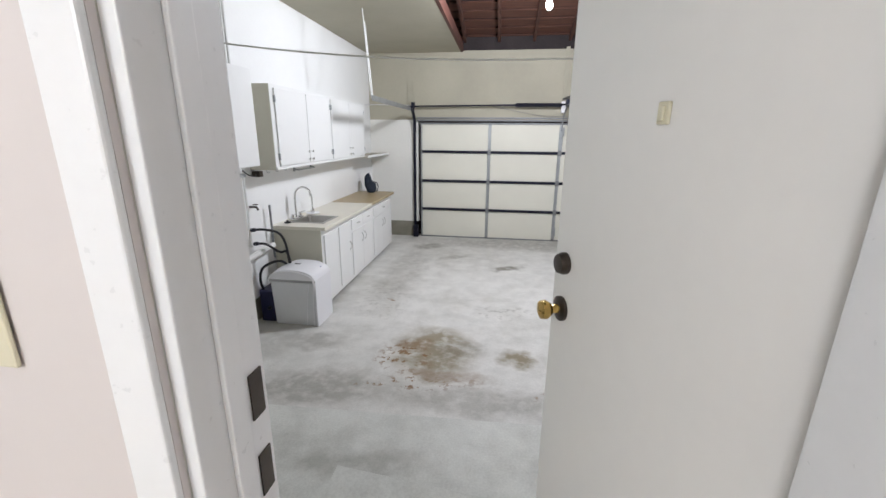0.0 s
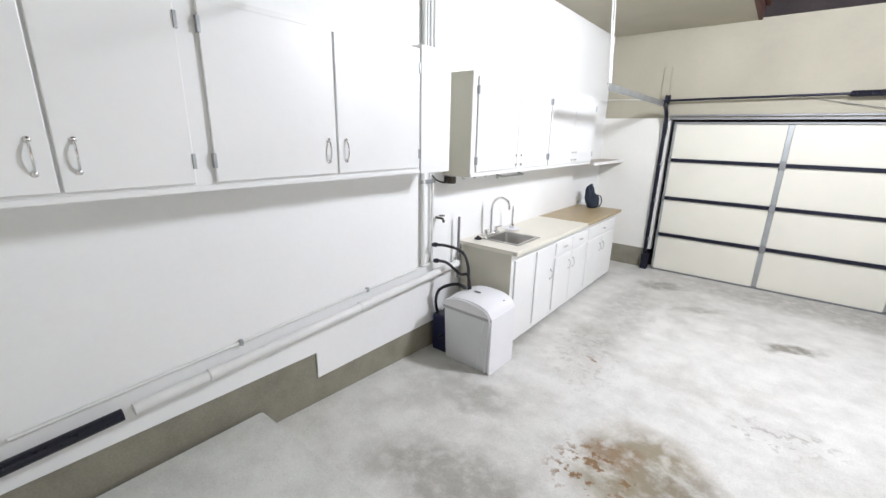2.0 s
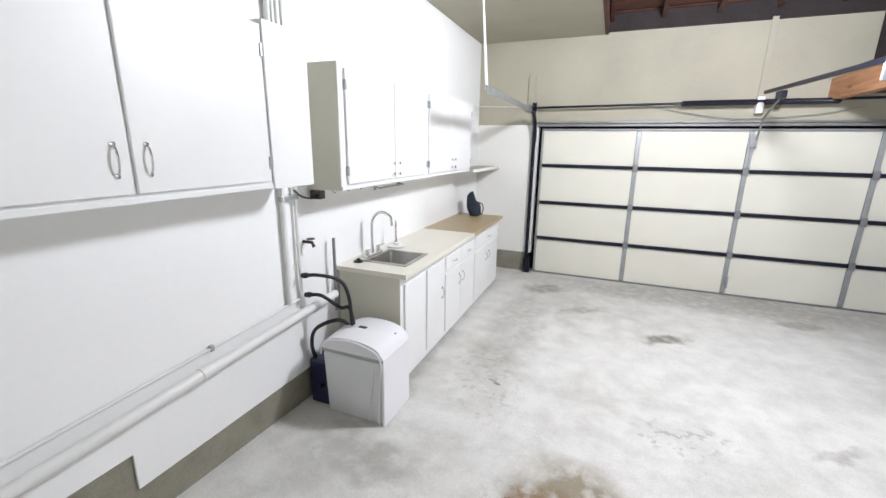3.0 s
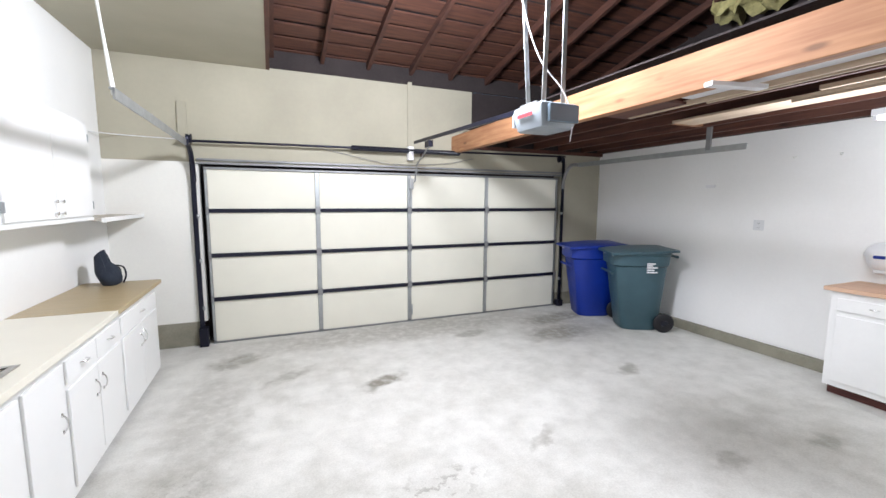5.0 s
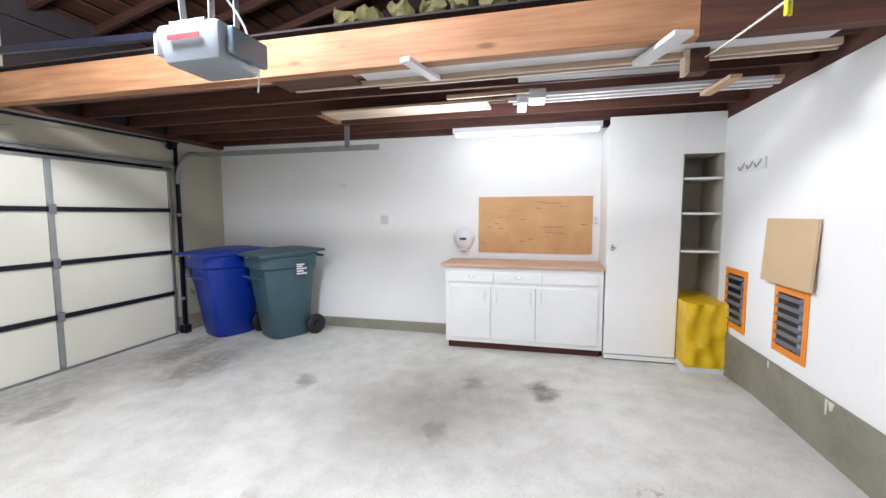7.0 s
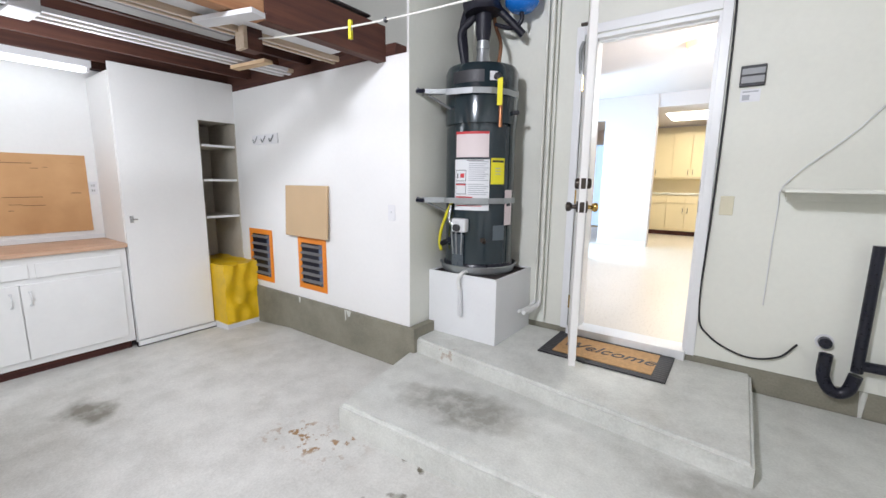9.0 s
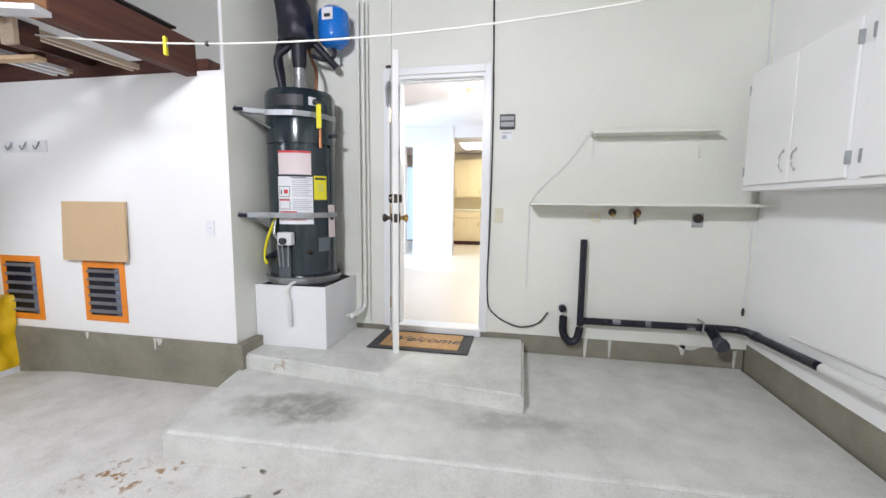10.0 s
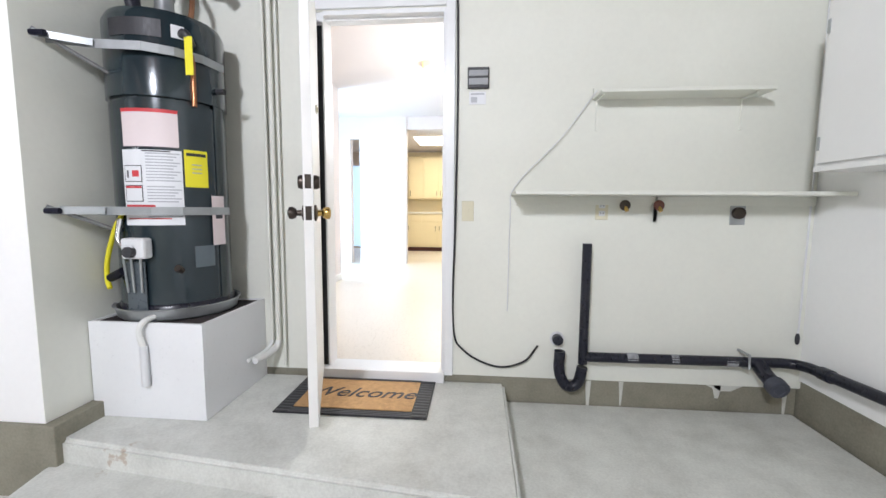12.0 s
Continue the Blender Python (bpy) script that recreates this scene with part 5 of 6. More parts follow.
stud = thing("wall_batten", "pale painted upright batten by the door", "batten", (0.83, S, 2.61))
part("batten", box(shape(), -0.014, 0.014, 0.001, 0.02, 0, 0.66, 0.002), WALL_S, stud)
part("foot_block", box(shape(), -0.05, 0.03, 0.001, 0.03, -0.02, 0.0, 0.002), BRONZE, stud)

# ---- partition wall things ----
for x0, x1, z0, z1 in ((3.53, 3.94, 0.49, 1.02), (2.71, 3.11, 0.52, 1.0)):
    vent = thing("louvred_vent", "dark louvred crawl vent edged with bright orange tape", "vent", ((x0 + x1) / 2, P, z0))
    w, h = (x1 - x0) / 2, z1 - z0
    bm = shape()
    for q in ((-w, -w + 0.05, 0, h), (w - 0.05, w, 0, h), (-w + 0.05, w - 0.05, 0, 0.05), (-w + 0.05, w - 0.05, h - 0.05, h)):
        box(bm, q[0], q[1], 0.001, 0.007, q[2], q[3], 0.002)
    part("frame", bm, ORANGE, vent, "orange tape frame")
    part("back", box(shape(), -w + 0.05, w - 0.05, 0.001, 0.002, 0.05, h - 0.05), DARKSTEEL, vent)
    for i in range(6):
        z = 0.085 + i * (h - 0.16) / 5
        part("slat", box(shape(), -w + 0.054, w - 0.054, -0.016, 0.016, -0.001, 0.001, 0, m=Matrix.Translation((0, 0.016, z)) @ Matrix.Rotation(radians(-38), 4, "X")), GREYSTEEL, vent)
    part("plastic_film", box(shape(), -w + 0.052, -w + 0.1, 0.003, 0.005, 0.055, h - 0.055), surface("blue_grey_film", (0.16, 0.2, 0.3), 0.2), vent)
board = thing("cardboard_panel", "flat sheet of plain cardboard leaning against the partition above the vent", "cardboard", (2.935, P, 1.01))
part("sheet", box(shape(), -0.295, 0.295, 0, 0.02, 0, 0.455, 0.002, m=Matrix.Translation((0, 0.03, 0)) @ Matrix.Rotation(radians(3.0), 4, "X")), CARD, board)
hooks = thing("hook_rail", "white rail with three grey coat hooks", "coat hooks", (3.55, P, 1.89))
part("rail", box(shape(), -0.21, 0.21, 0.001, 0.016, -0.045, 0.045, 0.004), WHITEPL, hooks)
for x in (-0.15, -0.02, 0.12):
    part("hook", rod(shape(), curve_pts([(x, 0.016, 0.03), (x, 0.03, 0.0), (x, 0.05, -0.03), (x, 0.06, 0.0)], 4), 0.006, 8), STEEL, hooks)

# ---- east side ----
def local_east(name, label, cat, y, z):
    return thing(name, label, cat, (4.1, y, z), -90)


bench = local_east("workbench_cabinet", "white painted workbench cabinet with three doors on a dark base", "cabinet", 5.27, 0.06)
bw = 1.655
part("bottom_board", box(shape(), 0, bw, 0, 0.55, 0.025, 0.045), CAB_OLD, bench)
for x in (0, bw - 0.02):
    part("end_board", box(shape(), x, x + 0.02, 0, 0.55, 0.045, 0.86), CAB_OLD, bench)
part("face_frame", box(shape(), 0.02, bw - 0.02, 0, 0.02, 0.045, 0.86), CAB_OLD, bench)
part("back_board", box(shape(), 0.02, bw - 0.02, 0.53, 0.55, 0.045, 0.86), CAB_OLD, bench)
part("base", box(shape(), 0.02, bw - 0.02, 0.05, 0.52, -0.058, 0.023), REDWOOD, bench, "dark red-brown wooden base")
for x0, x1 in ((0.05, 0.53), (0.57, 1.04), (1.08, 1.61)):
    part("drawer", box(shape(), x0, x1, -0.014, -0.001, 0.7, 0.81, 0.004), CAB_OLD, bench)
cup_pull(bench, 0.29, -0.014, 0.76, 0.06)
cup_pull(bench, 0.8, -0.014, 0.76, 0.06)
for x0, x1, hs in ((0.05, 0.5, 1), (0.52, 0.98, -1), (0.985, 1.61, -1)):
    d = part("door", box(shape(), x0, x1, -0.016, -0.001, 0.075, 0.66, 0.004), CAB_OLD, bench)
    pull(d, x1 - 0.06 if hs > 0 else x0 + 0.05, -0.016, 0.55, 0.09, GREYPL)
pull(bench, 0.93, -0.016, 0.55, 0.09, GREYPL)
wtop = local_east("bench_top", "worn reddish wooden bench top", "worktop", 5.32, 0.925)
part("top", box(shape(), 0, 1.715, -0.03, 0.555, 0, 0.035, 0.003), WORKTOP, wtop)
part("upstand", box(shape(), 0.25, 1.715, 0.535, 0.555, 0.036, 0.075, 0.002), TRIM, wtop, "white painted upstand")
osb = local_east("fibre_board", "tan chipboard panel fixed above the bench", "board", 4.99, 1.037)
part("sheet", box(shape(), 0, 1.31, 0.545, 0.557, 0, 0.67, 0.001), OSB, osb)
CHIP = surface("dark_chip", (0.22, 0.11, 0.045), 0.7, var=0.3, scale=9)
random.seed(12)
for x, z, w in ((0.72, 0.605, 0.13), (0.86, 0.59, 0.2), (0.71, 0.53, 0.05), (0.97, 0.55, 0.05), (1.04, 0.56, 0.03), (0.26, 0.42, 0.04), (0.27, 0.29, 0.05), (0.22, 0.35, 0.04), (0.08, 0.46, 0.02), (0.13, 0.3, 0.03),
                (0.52, 0.4, 0.06), (0.88, 0.31, 0.24), (0.83, 0.25, 0.08), (0.94, 0.24, 0.14), (0.8, 0.2, 0.03), (1.22, 0.34, 0.07), (0.62, 0.17, 0.06), (0.52, 0.14, 0.05), (0.05, 0.12, 0.03), (0.34, 0.55, 0.03)):
    part("chip", box(shape(), x - w / 2, x + w / 2, 0.5444, 0.545, z - 0.002, z + 0.0025 + 0.002 * random.random()), CHIP, osb)
disp = thing("towel_dispenser", "rounded white plastic dispenser on the wall over the bench", "dispenser", (E, 5.17, 1.19), -90)
bm = shape()
bmesh.ops.create_uvsphere(bm, u_segments=28, v_segments=16, radius=0.15)
for v in bm.verts:
    v.co = Vector((v.co.x * (0.95 if v.co.z > 0 else 0.8), min(0, v.co.y * 0.65), v.co.z * (0.85 if v.co.z < 0 else 0.95)))
bmesh.ops.translate(bm, verts=bm.verts, vec=(0, -0.002, 0))
part("cover", bm, WHITEPL, disp, smooth=True)
part("window", box(shape(), -0.04, 0.04, -0.105, -0.085, 0.0, 0.028, 0.006), BLUE, disp, "small blue window")
part("chute", box(shape(), -0.05, 0.05, -0.06, -0.002, -0.14, -0.1, 0.012), GREYPL, disp)
switch((E - 0.001, 3.645, 1.42), -90, "wall_outlet", True, WHITEPL, "white double outlet beside the chipboard panel", 0.07)
switch((E - 0.001, 6.22, 1.43), -90, "wall_outlet", True, GREYPL, "grey metal outlet plate on the white wall", 0.11)
for y, z in ((5.93, 2.14), (5.55, 2.14)):
    hk = thing("wall_hook", "small painted hook high on the wall", "hook", (E, y, z), -90, "wall hooks")
    part("hook", rod(shape(), curve_pts([(0, 0, 0.02), (0, -0.03, 0.0), (0, -0.045, 0.02)], 4), 0.006, 7), PVC, hk)
det = thing("wall_sensor", "small glossy white plate on the wall", "sensor", (E, 6.8, 1.88), -90)
part("plate", box(shape(), -0.06, 0.06, -0.014, 0, -0.018, 0.018, 0.005), WHITEPL, det)

closet = local_east("tall_cabinet", "tall flat-fronted off-white cupboard with a lever latch", "cabinet", 3.6, 0.05)
bm = shape()
box(bm, 0.0, 0.018, 0.02, 0.555, 0, 2.33)
box(bm, 0.66, 0.675, 0.02, 0.555, 0, 2.0)
box(bm, 0.018, 0.66, 0.02, 0.555, 2.31, 2.33)
box(bm, 0.018, 0.66, 0.02, 0.555, 0.0, 0.02)
part("body", bm, WALL_E, closet)
dcl = part("door", box(shape(), 0.005, 0.665, -0.002, 0.018, 0.02, 2.40, 0.003), WALL_E, closet)
part("latch", rod(box(shape(), 0.04, 0.07, -0.008, -0.002, 1.08, 1.14, 0.002), [(0.055, -0.008, 1.11), (0.055, -0.035, 1.11), (0.09, -0.035, 1.11)], 0.006, 8), CHROME, dcl, "chrome latch")
part("plinth", box(shape(), 0.0, 1.02, 0.002, 0.05, -0.05, -0.001), DARKROOF_SHADE, closet)
part("threshold_strip", box(shape(), 0.0, 1.02, -0.02, 0.0, -0.028, 0.012, 0.003), TRIM, closet, "pale strip at the foot")
nook = local_east("shelf_nook", "narrow open cupboard with bare brown shelves in the corner", "shelving", 2.925, 0.05)
part("back_panel", box(shape(), 0.0, 0.345, 0.54, 0.555, 0.02, 2.02), INSIDE, nook)
part("side_panel", box(shape(), 0.335, 0.345, 0.0, 0.54, 0.02, 2.02), INSIDE, nook)
part("bottom_board", box(shape(), 0.0, 0.335, 0.0, 0.54, 0.0, 0.02), INSIDE, nook)
part("side_panel", box(shape(), 0.0, 0.008, 0.02, 0.54, 0.02, 2.02), INSIDE, nook)
part("header", box(shape(), -0.015, 0.345, 0.0, 0.018, 2.02, 2.40), WALL_E, nook)
part("header_top", box(shape(), 0.0, 0.345, 0.018, 0.555, 2.02, 2.035), INSIDE, nook)
for z in (1.795, 1.46, 1.095):
    part("shelf", box(shape(), 0.009, 0.334, 0.02, 0.539, z - 0.018, z, 0.001), INSIDE, nook)
    part("shelf_edge", box(shape(), 0.009, 0.334, 0.005, 0.0195, z - 0.02, z + 0.002, 0.002), TRIM, nook, "white shelf edge")
part("strut", box(shape(), 0.15, 0.17, 0.5, 0.52, 1.12, 1.44), INSIDE, nook)
sheet = local_east("yellow_sheet_bundle", "yellow plastic sheet draped over a box in the corner cupboard", "plastic sheet", 2.93, 0.072)
bm = shape()
bmesh.ops.create_cube(bm, size=1)
bmesh.ops.subdivide_edges(bm, edges=bm.edges[:], cuts=12, use_grid_fill=True)
for v in bm.verts:
    v.co = Vector((0.172 + 0.33 * v.co.x, 0.105 + 0.73 * v.co.y, 0.305 + 0.6 * v.co.z))
    if v.co.z > 0.03:
        f = 0.9 * math.sin(v.co.x * 45 + 3 * math.sin(v.co.z * 5)) * 0.014 + noise.noise(v.co * 8) * 0.045
        v.co.y += f if v.co.y < 0.0 else 0
        v.co.z += noise.noise(v.co * 7 + Vector((3, 3, 3))) * 0.03
part("sheet", bm, YELLOW, sheet, smooth=True)
part("base_board", box(shape(), 0.0, 0.343, -0.265, -0.024, -0.066, 0.006, 0.002), WHITEWOOD, sheet, "pale scuffed board under the bundle")

fix = thing("tube_light_fixture", "bare fluorescent tube light hung under the joists over the bench", "light fixture", (4.36, 4.44, 2.42))
part("body", box(shape(), -0.06, 0.06, -0.8, 0.8, -0.01, 0.05, 0.006), WHITEPL, fix)
for x in (-0.03, 0.03):
    t_ob = part("tube", rod(shape(), [(x, -0.76, -0.03), (x, 0.76, -0.03)], 0.013, 12), TUBEGLOW, fix, "lit fluorescent tube", True)
    t_ob.visible_shadow = False
for y in (-0.775, 0.775):
    part("socket", box(shape(), -0.05, 0.05, y - 0.012, y + 0.012, -0.045, -0.01, 0.003), WHITEPL, fix)
for y in (-0.6, 0.6):
    part("hanger", rod(shape(), [(0, y, 0.045), (0, y, 0.05)], 0.01, 6), STEEL, fix)
bulb = thing("hanging_bulb", "bright white bulb on a cord from the rafters", "light bulb", BULB)
b_ob = part("bulb", lathe(shape(), [(0.012, 0.07), (0.03, 0.03), (0.034, 0.0), (0.028, -0.025), (0.008, -0.036)], 20), BULBGLOW, bulb, "lit bulb", True)
b_ob.visible_shadow = False
part("socket", lathe(shape(), [(0.02, 0.07), (0.022, 0.075), (0.022, 0.12), (0.01, 0.13)], 16), WHITEPL, bulb)
part("cord", rod(shape(), [(0, 0, 0.13), (0, 0, roof_z(BULB[1]) - BULB[2] + 0.1)], 0.004, 6), WHITEPL, bulb)

# ---- timber stored under the loft ----


def plank(label, x0, x1, y0, y1, z0, z1, mat, lean=0.0, cat="plank", name="plank", group=""):
    """A board with its own centre, leaning by some degrees in plan."""
    c = ((x0 + x1) / 2, (y0 + y1) / 2, (z0 + z1) / 2)
    t = thing(name, label, cat, c, lean, group)
    part("board", box(shape(), x0 - c[0], x1 - c[0], y0 - c[1], y1 - c[1], z0 - c[2], z1 - c[2], 0.002), mat, t)
    return t


random.seed(4)
GREYBOARD = timber("weathered_grey_board", (0.3, 0.29, 0.28), (0.42, 0.41, 0.4), 1)
CL = "short pale wooden cleat holding up the stored boards"
plank(CL, 1.845, 2.205, 4.880, 4.940, 2.315, 2.34, WHITEWOOD, -13, "cleat", "cleat", "cleats under the loft")
plank(CL, 1.852, 2.248, 3.610, 3.700, 2.315, 2.34, WHITEWOOD, 16, "cleat", "cleat", "cleats under the loft")
plank(CL, 2.599, 2.981, 3.085, 3.155, 2.315, 2.34, PINE_X, 6, "cleat", "cleat", "cleats under the loft")
plank(CL, 2.85, 3.15, 4.36, 4.43, 2.32, 2.345, WHITEWOOD, 4, "cleat", "cleat", "cleats under the loft")
plank("wide rough white board stored tight against the beam", 2.1, 2.25, 2.85, 5.35, 2.372, 2.40, WHITEWOOD, -0.6)
plank("wide dark board stored tight against the beam", 2.06, 2.3, 5.4, 5.95, 2.352, 2.37, JOIST, -0.6)
for k in range(4):
    x = 2.262 + 0.03 * k
    plank("long pale trim strip stored under the loft", x, x + 0.02, 2.75 + 0.1 * random.random(), 5.9 - 0.3 * k, 2.343 + 0.008 * (k % 2), 2.38, WHITEWOOD if k % 2 else PINE, -0.8 + 0.2 * random.random(), group="stored trim strips")
for k in range(5):
    x = 2.8 + 0.042 * k
    plank("long pale batten stored under the loft", x, x + 0.034, 2.7 + 0.15 * random.random(), 4.4 + 0.1 * random.random(), 2.347 + 0.01 * (k % 2), 2.372 + 0.01 * (k % 2), PINE if k % 2 else WHITEWOOD, -1 + 0.5 * random.random(), group="stored battens")
plank("thin pale strip reaching from the batten bundle", 2.9, 2.915, 4.42, 5.1, 2.36, 2.38, PINE, -1)
plank("white wrapped block round the batten bundle", 2.8, 3.02, 4.22, 4.34, 2.335, 2.4, WHITEWOOD, 3, "cleat", "wrapped_cleat")
plank("wide pale grey board stored under the loft", 2.56, 2.67, 3.35, 4.4, 2.405, 2.425, GREYBOARD, 1)
plank("pale plywood strip tacked under the joists", 3.2, 3.5, 4.7, 6.25, 2.44, 2.4615, PINE, -1.5)
plank("thin pale batten under the joists", 3.0, 3.03, 4.3, 5.0, 2.43, 2.4615, PINE, -2)
plank("short block of wood between the joists", 3.38, 3.8, 6.35, 6.42, 2.47, 2.56, BEAMWOOD, 0)
plank("upright dark post end hanging beside the beam", 2.2, 2.29, 3.38, 3.47, 2.25, 2.56, JOIST, 0, "post", "hanger_post")
plank("upright pale hanger beside the post", 2.2, 2.29, 3.472, 3.495, 2.25, 2.56, PINE, 0, "batten", "hanger_batten")

# ---- garage door, its tracks and opener ----
GX0, GX1, GH = -1.07, 3.81, 2.05
gd = thing("garage_door", "wide sectional garage door with cream panels in a grey steel frame", "garage door", ((GX0 + GX1) / 2, N - 0.01, 0.0))
gw = (GX1 - GX0) / 2
sect = [0.0, 0.53, 1.045, 1.56, GH]
cols = [-gw, -1.22, -0.02, 1.17, gw]
for r in range(4):
    s = part("section", box(shape(), -gw, gw, 0.03, 0.05, sect[r] + 0.004, sect[r + 1] - 0.004), GREYSTEEL, gd)
    for c in range(4):
        part("panel", box(shape(), cols[c] + 0.026, cols[c + 1] - 0.026, 0.012, 0.0295, sect[r] + 0.016, sect[r + 1] - 0.02, 0.006), PANEL, s)
    for c in range(5):
        part("stile", box(shape(), max(-gw, cols[c] - 0.025), min(gw, cols[c] + 0.025), 0.0, 0.0295, sect[r] + 0.03, sect[r + 1] - 0.03, 0.002), STEEL, s)
for k, z in enumerate(sect):
    part("rail", box(shape(), -gw, gw, -0.012, 0.0105, max(0.003, z - (0.026 if 0 < k else -0.003)), z + (0.02 if k < 4 else 0.0), 0.003), GREYSTEEL if k in (0, 4) else DARKSTEEL, gd, "dark strut rail")
for z in sect[1:4]:
    for x in cols:
        part("hinge", box(shape(), x - 0.03 if x > -gw else x, x + 0.03 if x < gw else x, -0.022, -0.0125, z - 0.05, z + 0.045, 0.003), GREYSTEEL, gd)
part("bottom_seal", box(shape(), -gw, gw, 0.0, 0.03, 0.0, 0.002), RUBBER, gd)
part("arm_bracket", box(shape(), -0.03, 0.03, -0.04, -0.013, 1.84, 1.98, 0.004), STEEL, gd)
part("arm_strut", box(shape(), -0.012, 0.012, -0.024, -0.0135, 1.6, 1.84, 0.002), STEEL, gd)
part("lock_handle", box(shape(), -0.012, 0.014, -0.03, -0.0125, 0.1, 0.25, 0.004), STEEL, gd)
for z in (2.09, 2.13):
    struct("head_trim", box(shape(), GX0 - 0.06, GX1 + 0.06, N - 0.03 - (2.13 - z) * 0.4, N - 0.001, z - 0.012, z + 0.012, 0.003), GREYSTEEL, "grey metal strip over the garage door")
for side, x, yend, zend in ((-1, GX0 - 0.09, 6.2, 2.26), (1, GX1 + 0.06, 5.95, 2.225)):
    tr = thing("door_track", "dark steel roller track curving back from the garage door", "track", (x, N - 0.05, 0.0))
    part("vertical_track", box(box(shape(), -0.018, 0.018, -0.03, -0.022, 0.0, 1.9), -0.018 if side < 0 else 0.01, -0.01 if side < 0 else 0.018, -0.022, 0.03, 0.0, 1.9), DARKSTEEL, tr)
    part("curved_track", rod(shape(), curve_pts([(0, -0.02, 1.88), (0, -0.03, 2.02), (0, -0.1, 2.16), (0, -0.22, 2.235), (0, -0.36, zend)], 6), 0.025, 8), DARKSTEEL if side < 0 else GREYSTEEL, tr, smooth=True)
    part("horizontal_track", box(box(shape(), -0.006, 0.006, yend - N + 0.05, -0.36, zend - 0.03, zend + 0.03), 0.006 if side > 0 else -0.024, 0.024 if side > 0 else -0.006, yend - N + 0.05, -0.36, zend + 0.024, zend + 0.03), STEEL, tr)
    part("angle_iron", box(shape(), -0.036 if side < 0 else 0.019, -0.019 if side < 0 else 0.036, 0.0, 0.045, 0.0, 2.36), DARKSTEEL, tr)
    part("foot", box(shape(), -0.04, 0.05, -0.06, 0.04, 0.0, 0.1 if side > 0 else 0.22, 0.006), DARKSTEEL, tr)
    if side < 0:
        part("hanger", rod(shape(), [(-0.02, -2.4, zend), (-0.06, -2.5, TOP)], 0.007, 6), PVC, tr, "painted hanger strap")
        part("hanger", rod(shape(), [(-0.02, -2.35, zend), (-0.2, -2.0, TOP)], 0.007, 6), PVC, tr, "painted hanger strap")
    else:
        part("hanger", box(shape(), -0.012, 0.012, -2.35, -2.3, zend, 2.463), GREYSTEEL, tr)
    for z in (0.45, 1.0, 1.5):
        part("roller", lathe(shape(), [(0.02, -0.012), (0.024, 0), (0.02, 0.012)], 12, Matrix.Translation((-0.02 * side, -0.03, z)) @ Matrix.Rotation(radians(90), 4, "Y")), STEEL, tr)
tor = thing("torsion_spring_bar", "black torsion bar and springs above the garage door", "torsion bar", (1.35, N - 0.1, 2.335))
part("bar", rod(shape(), [(-2.62, 0, -0.02), (2.52, 0, 0.04)], 0.014, 10), DARKSTEEL, tor, smooth=True)
for x0, x1 in ((-0.78, -0.04), (0.04, 0.7)):
    bm = shape()
    n = 34
    rows_ = []
    for i in range(n):
        rows_ += [(0.03, x0 + (x1 - x0) * i / n), (0.0345, x0 + (x1 - x0) * (i + 0.5) / n)]
    lathe(bm, [(0.02, x0 - 0.01)] + rows_ + [(0.02, x1 + 0.01)], 14, Matrix.Translation((0, 0, 0.0)) @ Matrix.Rotation(radians(90), 4, "Y"))
    part("spring", bm, ABS, tor, "black coil spring", True)
for x in (-2.53, 2.43):
    part("drum", lathe(shape(), [(0.03, -0.03), (0.055, -0.025), (0.045, 0), (0.055, 0.025), (0.03, 0.03)], 16, Matrix.Translation((x, 0, 0)) @ Matrix.Rotation(radians(90), 4, "Y")), DARKSTEEL, tor, smooth=True)
part("centre_bracket", box(shape(), -0.035, 0.035, 0.0, 0.098, -0.12, 0.06, 0.006), WHITEPL, tor)
part("pulley", lathe(shape(), [(0.03, -0.01), (0.035, 0), (0.03, 0.01)], 12, Matrix.Translation((0.16, 0.02, -0.04)) @ Matrix.Rotation(radians(90), 4, "X")), BRONZE, tor)
cable("sagging_cable", "thin cable sagging along the wall over the garage door", [(0.15, N - 0.03, 2.33), (0.6, N - 0.03, 2.24), (1.0, N - 0.03, 2.17), (1.33, N - 0.03, 2.16), (1.9, N - 0.03, 2.2), (2.3, N - 0.03, 2.28)], 0.004, GREYSTEEL, (1.33, N - 0.03, 2.16))
cable("wall_wire", "thin cord on the wall beside the garage door", [(W + 0.01, N - 0.3, 2.33), (-1.8, N - 0.02, 2.35), (-1.4, N - 0.015, 2.34), (-1.15, N - 0.03, 2.33)], 0.005, GREYPL, (-1.4, N - 0.015, 2.34))
batten = thing("wall_batten", "painted upright board between the opener rail and the wall top", "batten", (1.36, N, 2.39))
part("batten", box(shape(), -0.03, 0.03, -0.022, -0.001, 0, 0.84, 0.003), BARE, batten)
batten2 = thing("wall_batten", "painted upright board beside the torsion drum", "batten", (-1.24, N, 2.28))
part("batten", box(shape(), -0.05, 0.04, -0.022, -0.001, 0, 0.46, 0.003), BARE, batten2)

op = thing("garage_opener", "grey and white garage door opener hung on white struts", "garage door opener", (1.28, 5.68, 2.16), 0)
bm = box(shape(), -0.17, 0.17, -0.2, 0.16, 0.0, 0.16, 0.03)
for v in bm.verts:
    if v.co.z < 0.06:
        v.co.x *= 0.86
        v.co.y *= 0.9
part("housing", bm, surface("mid_grey_plastic", (0.27, 0.3, 0.33), 0.4), op, smooth=True)
part("light_cover", box(shape(), -0.12, 0.13, -0.235, -0.2, 0.03, 0.14, 0.01), surface("dark_clear_cover", (0.12, 0.16, 0.2), 0.12), op, "dark translucent light cover")
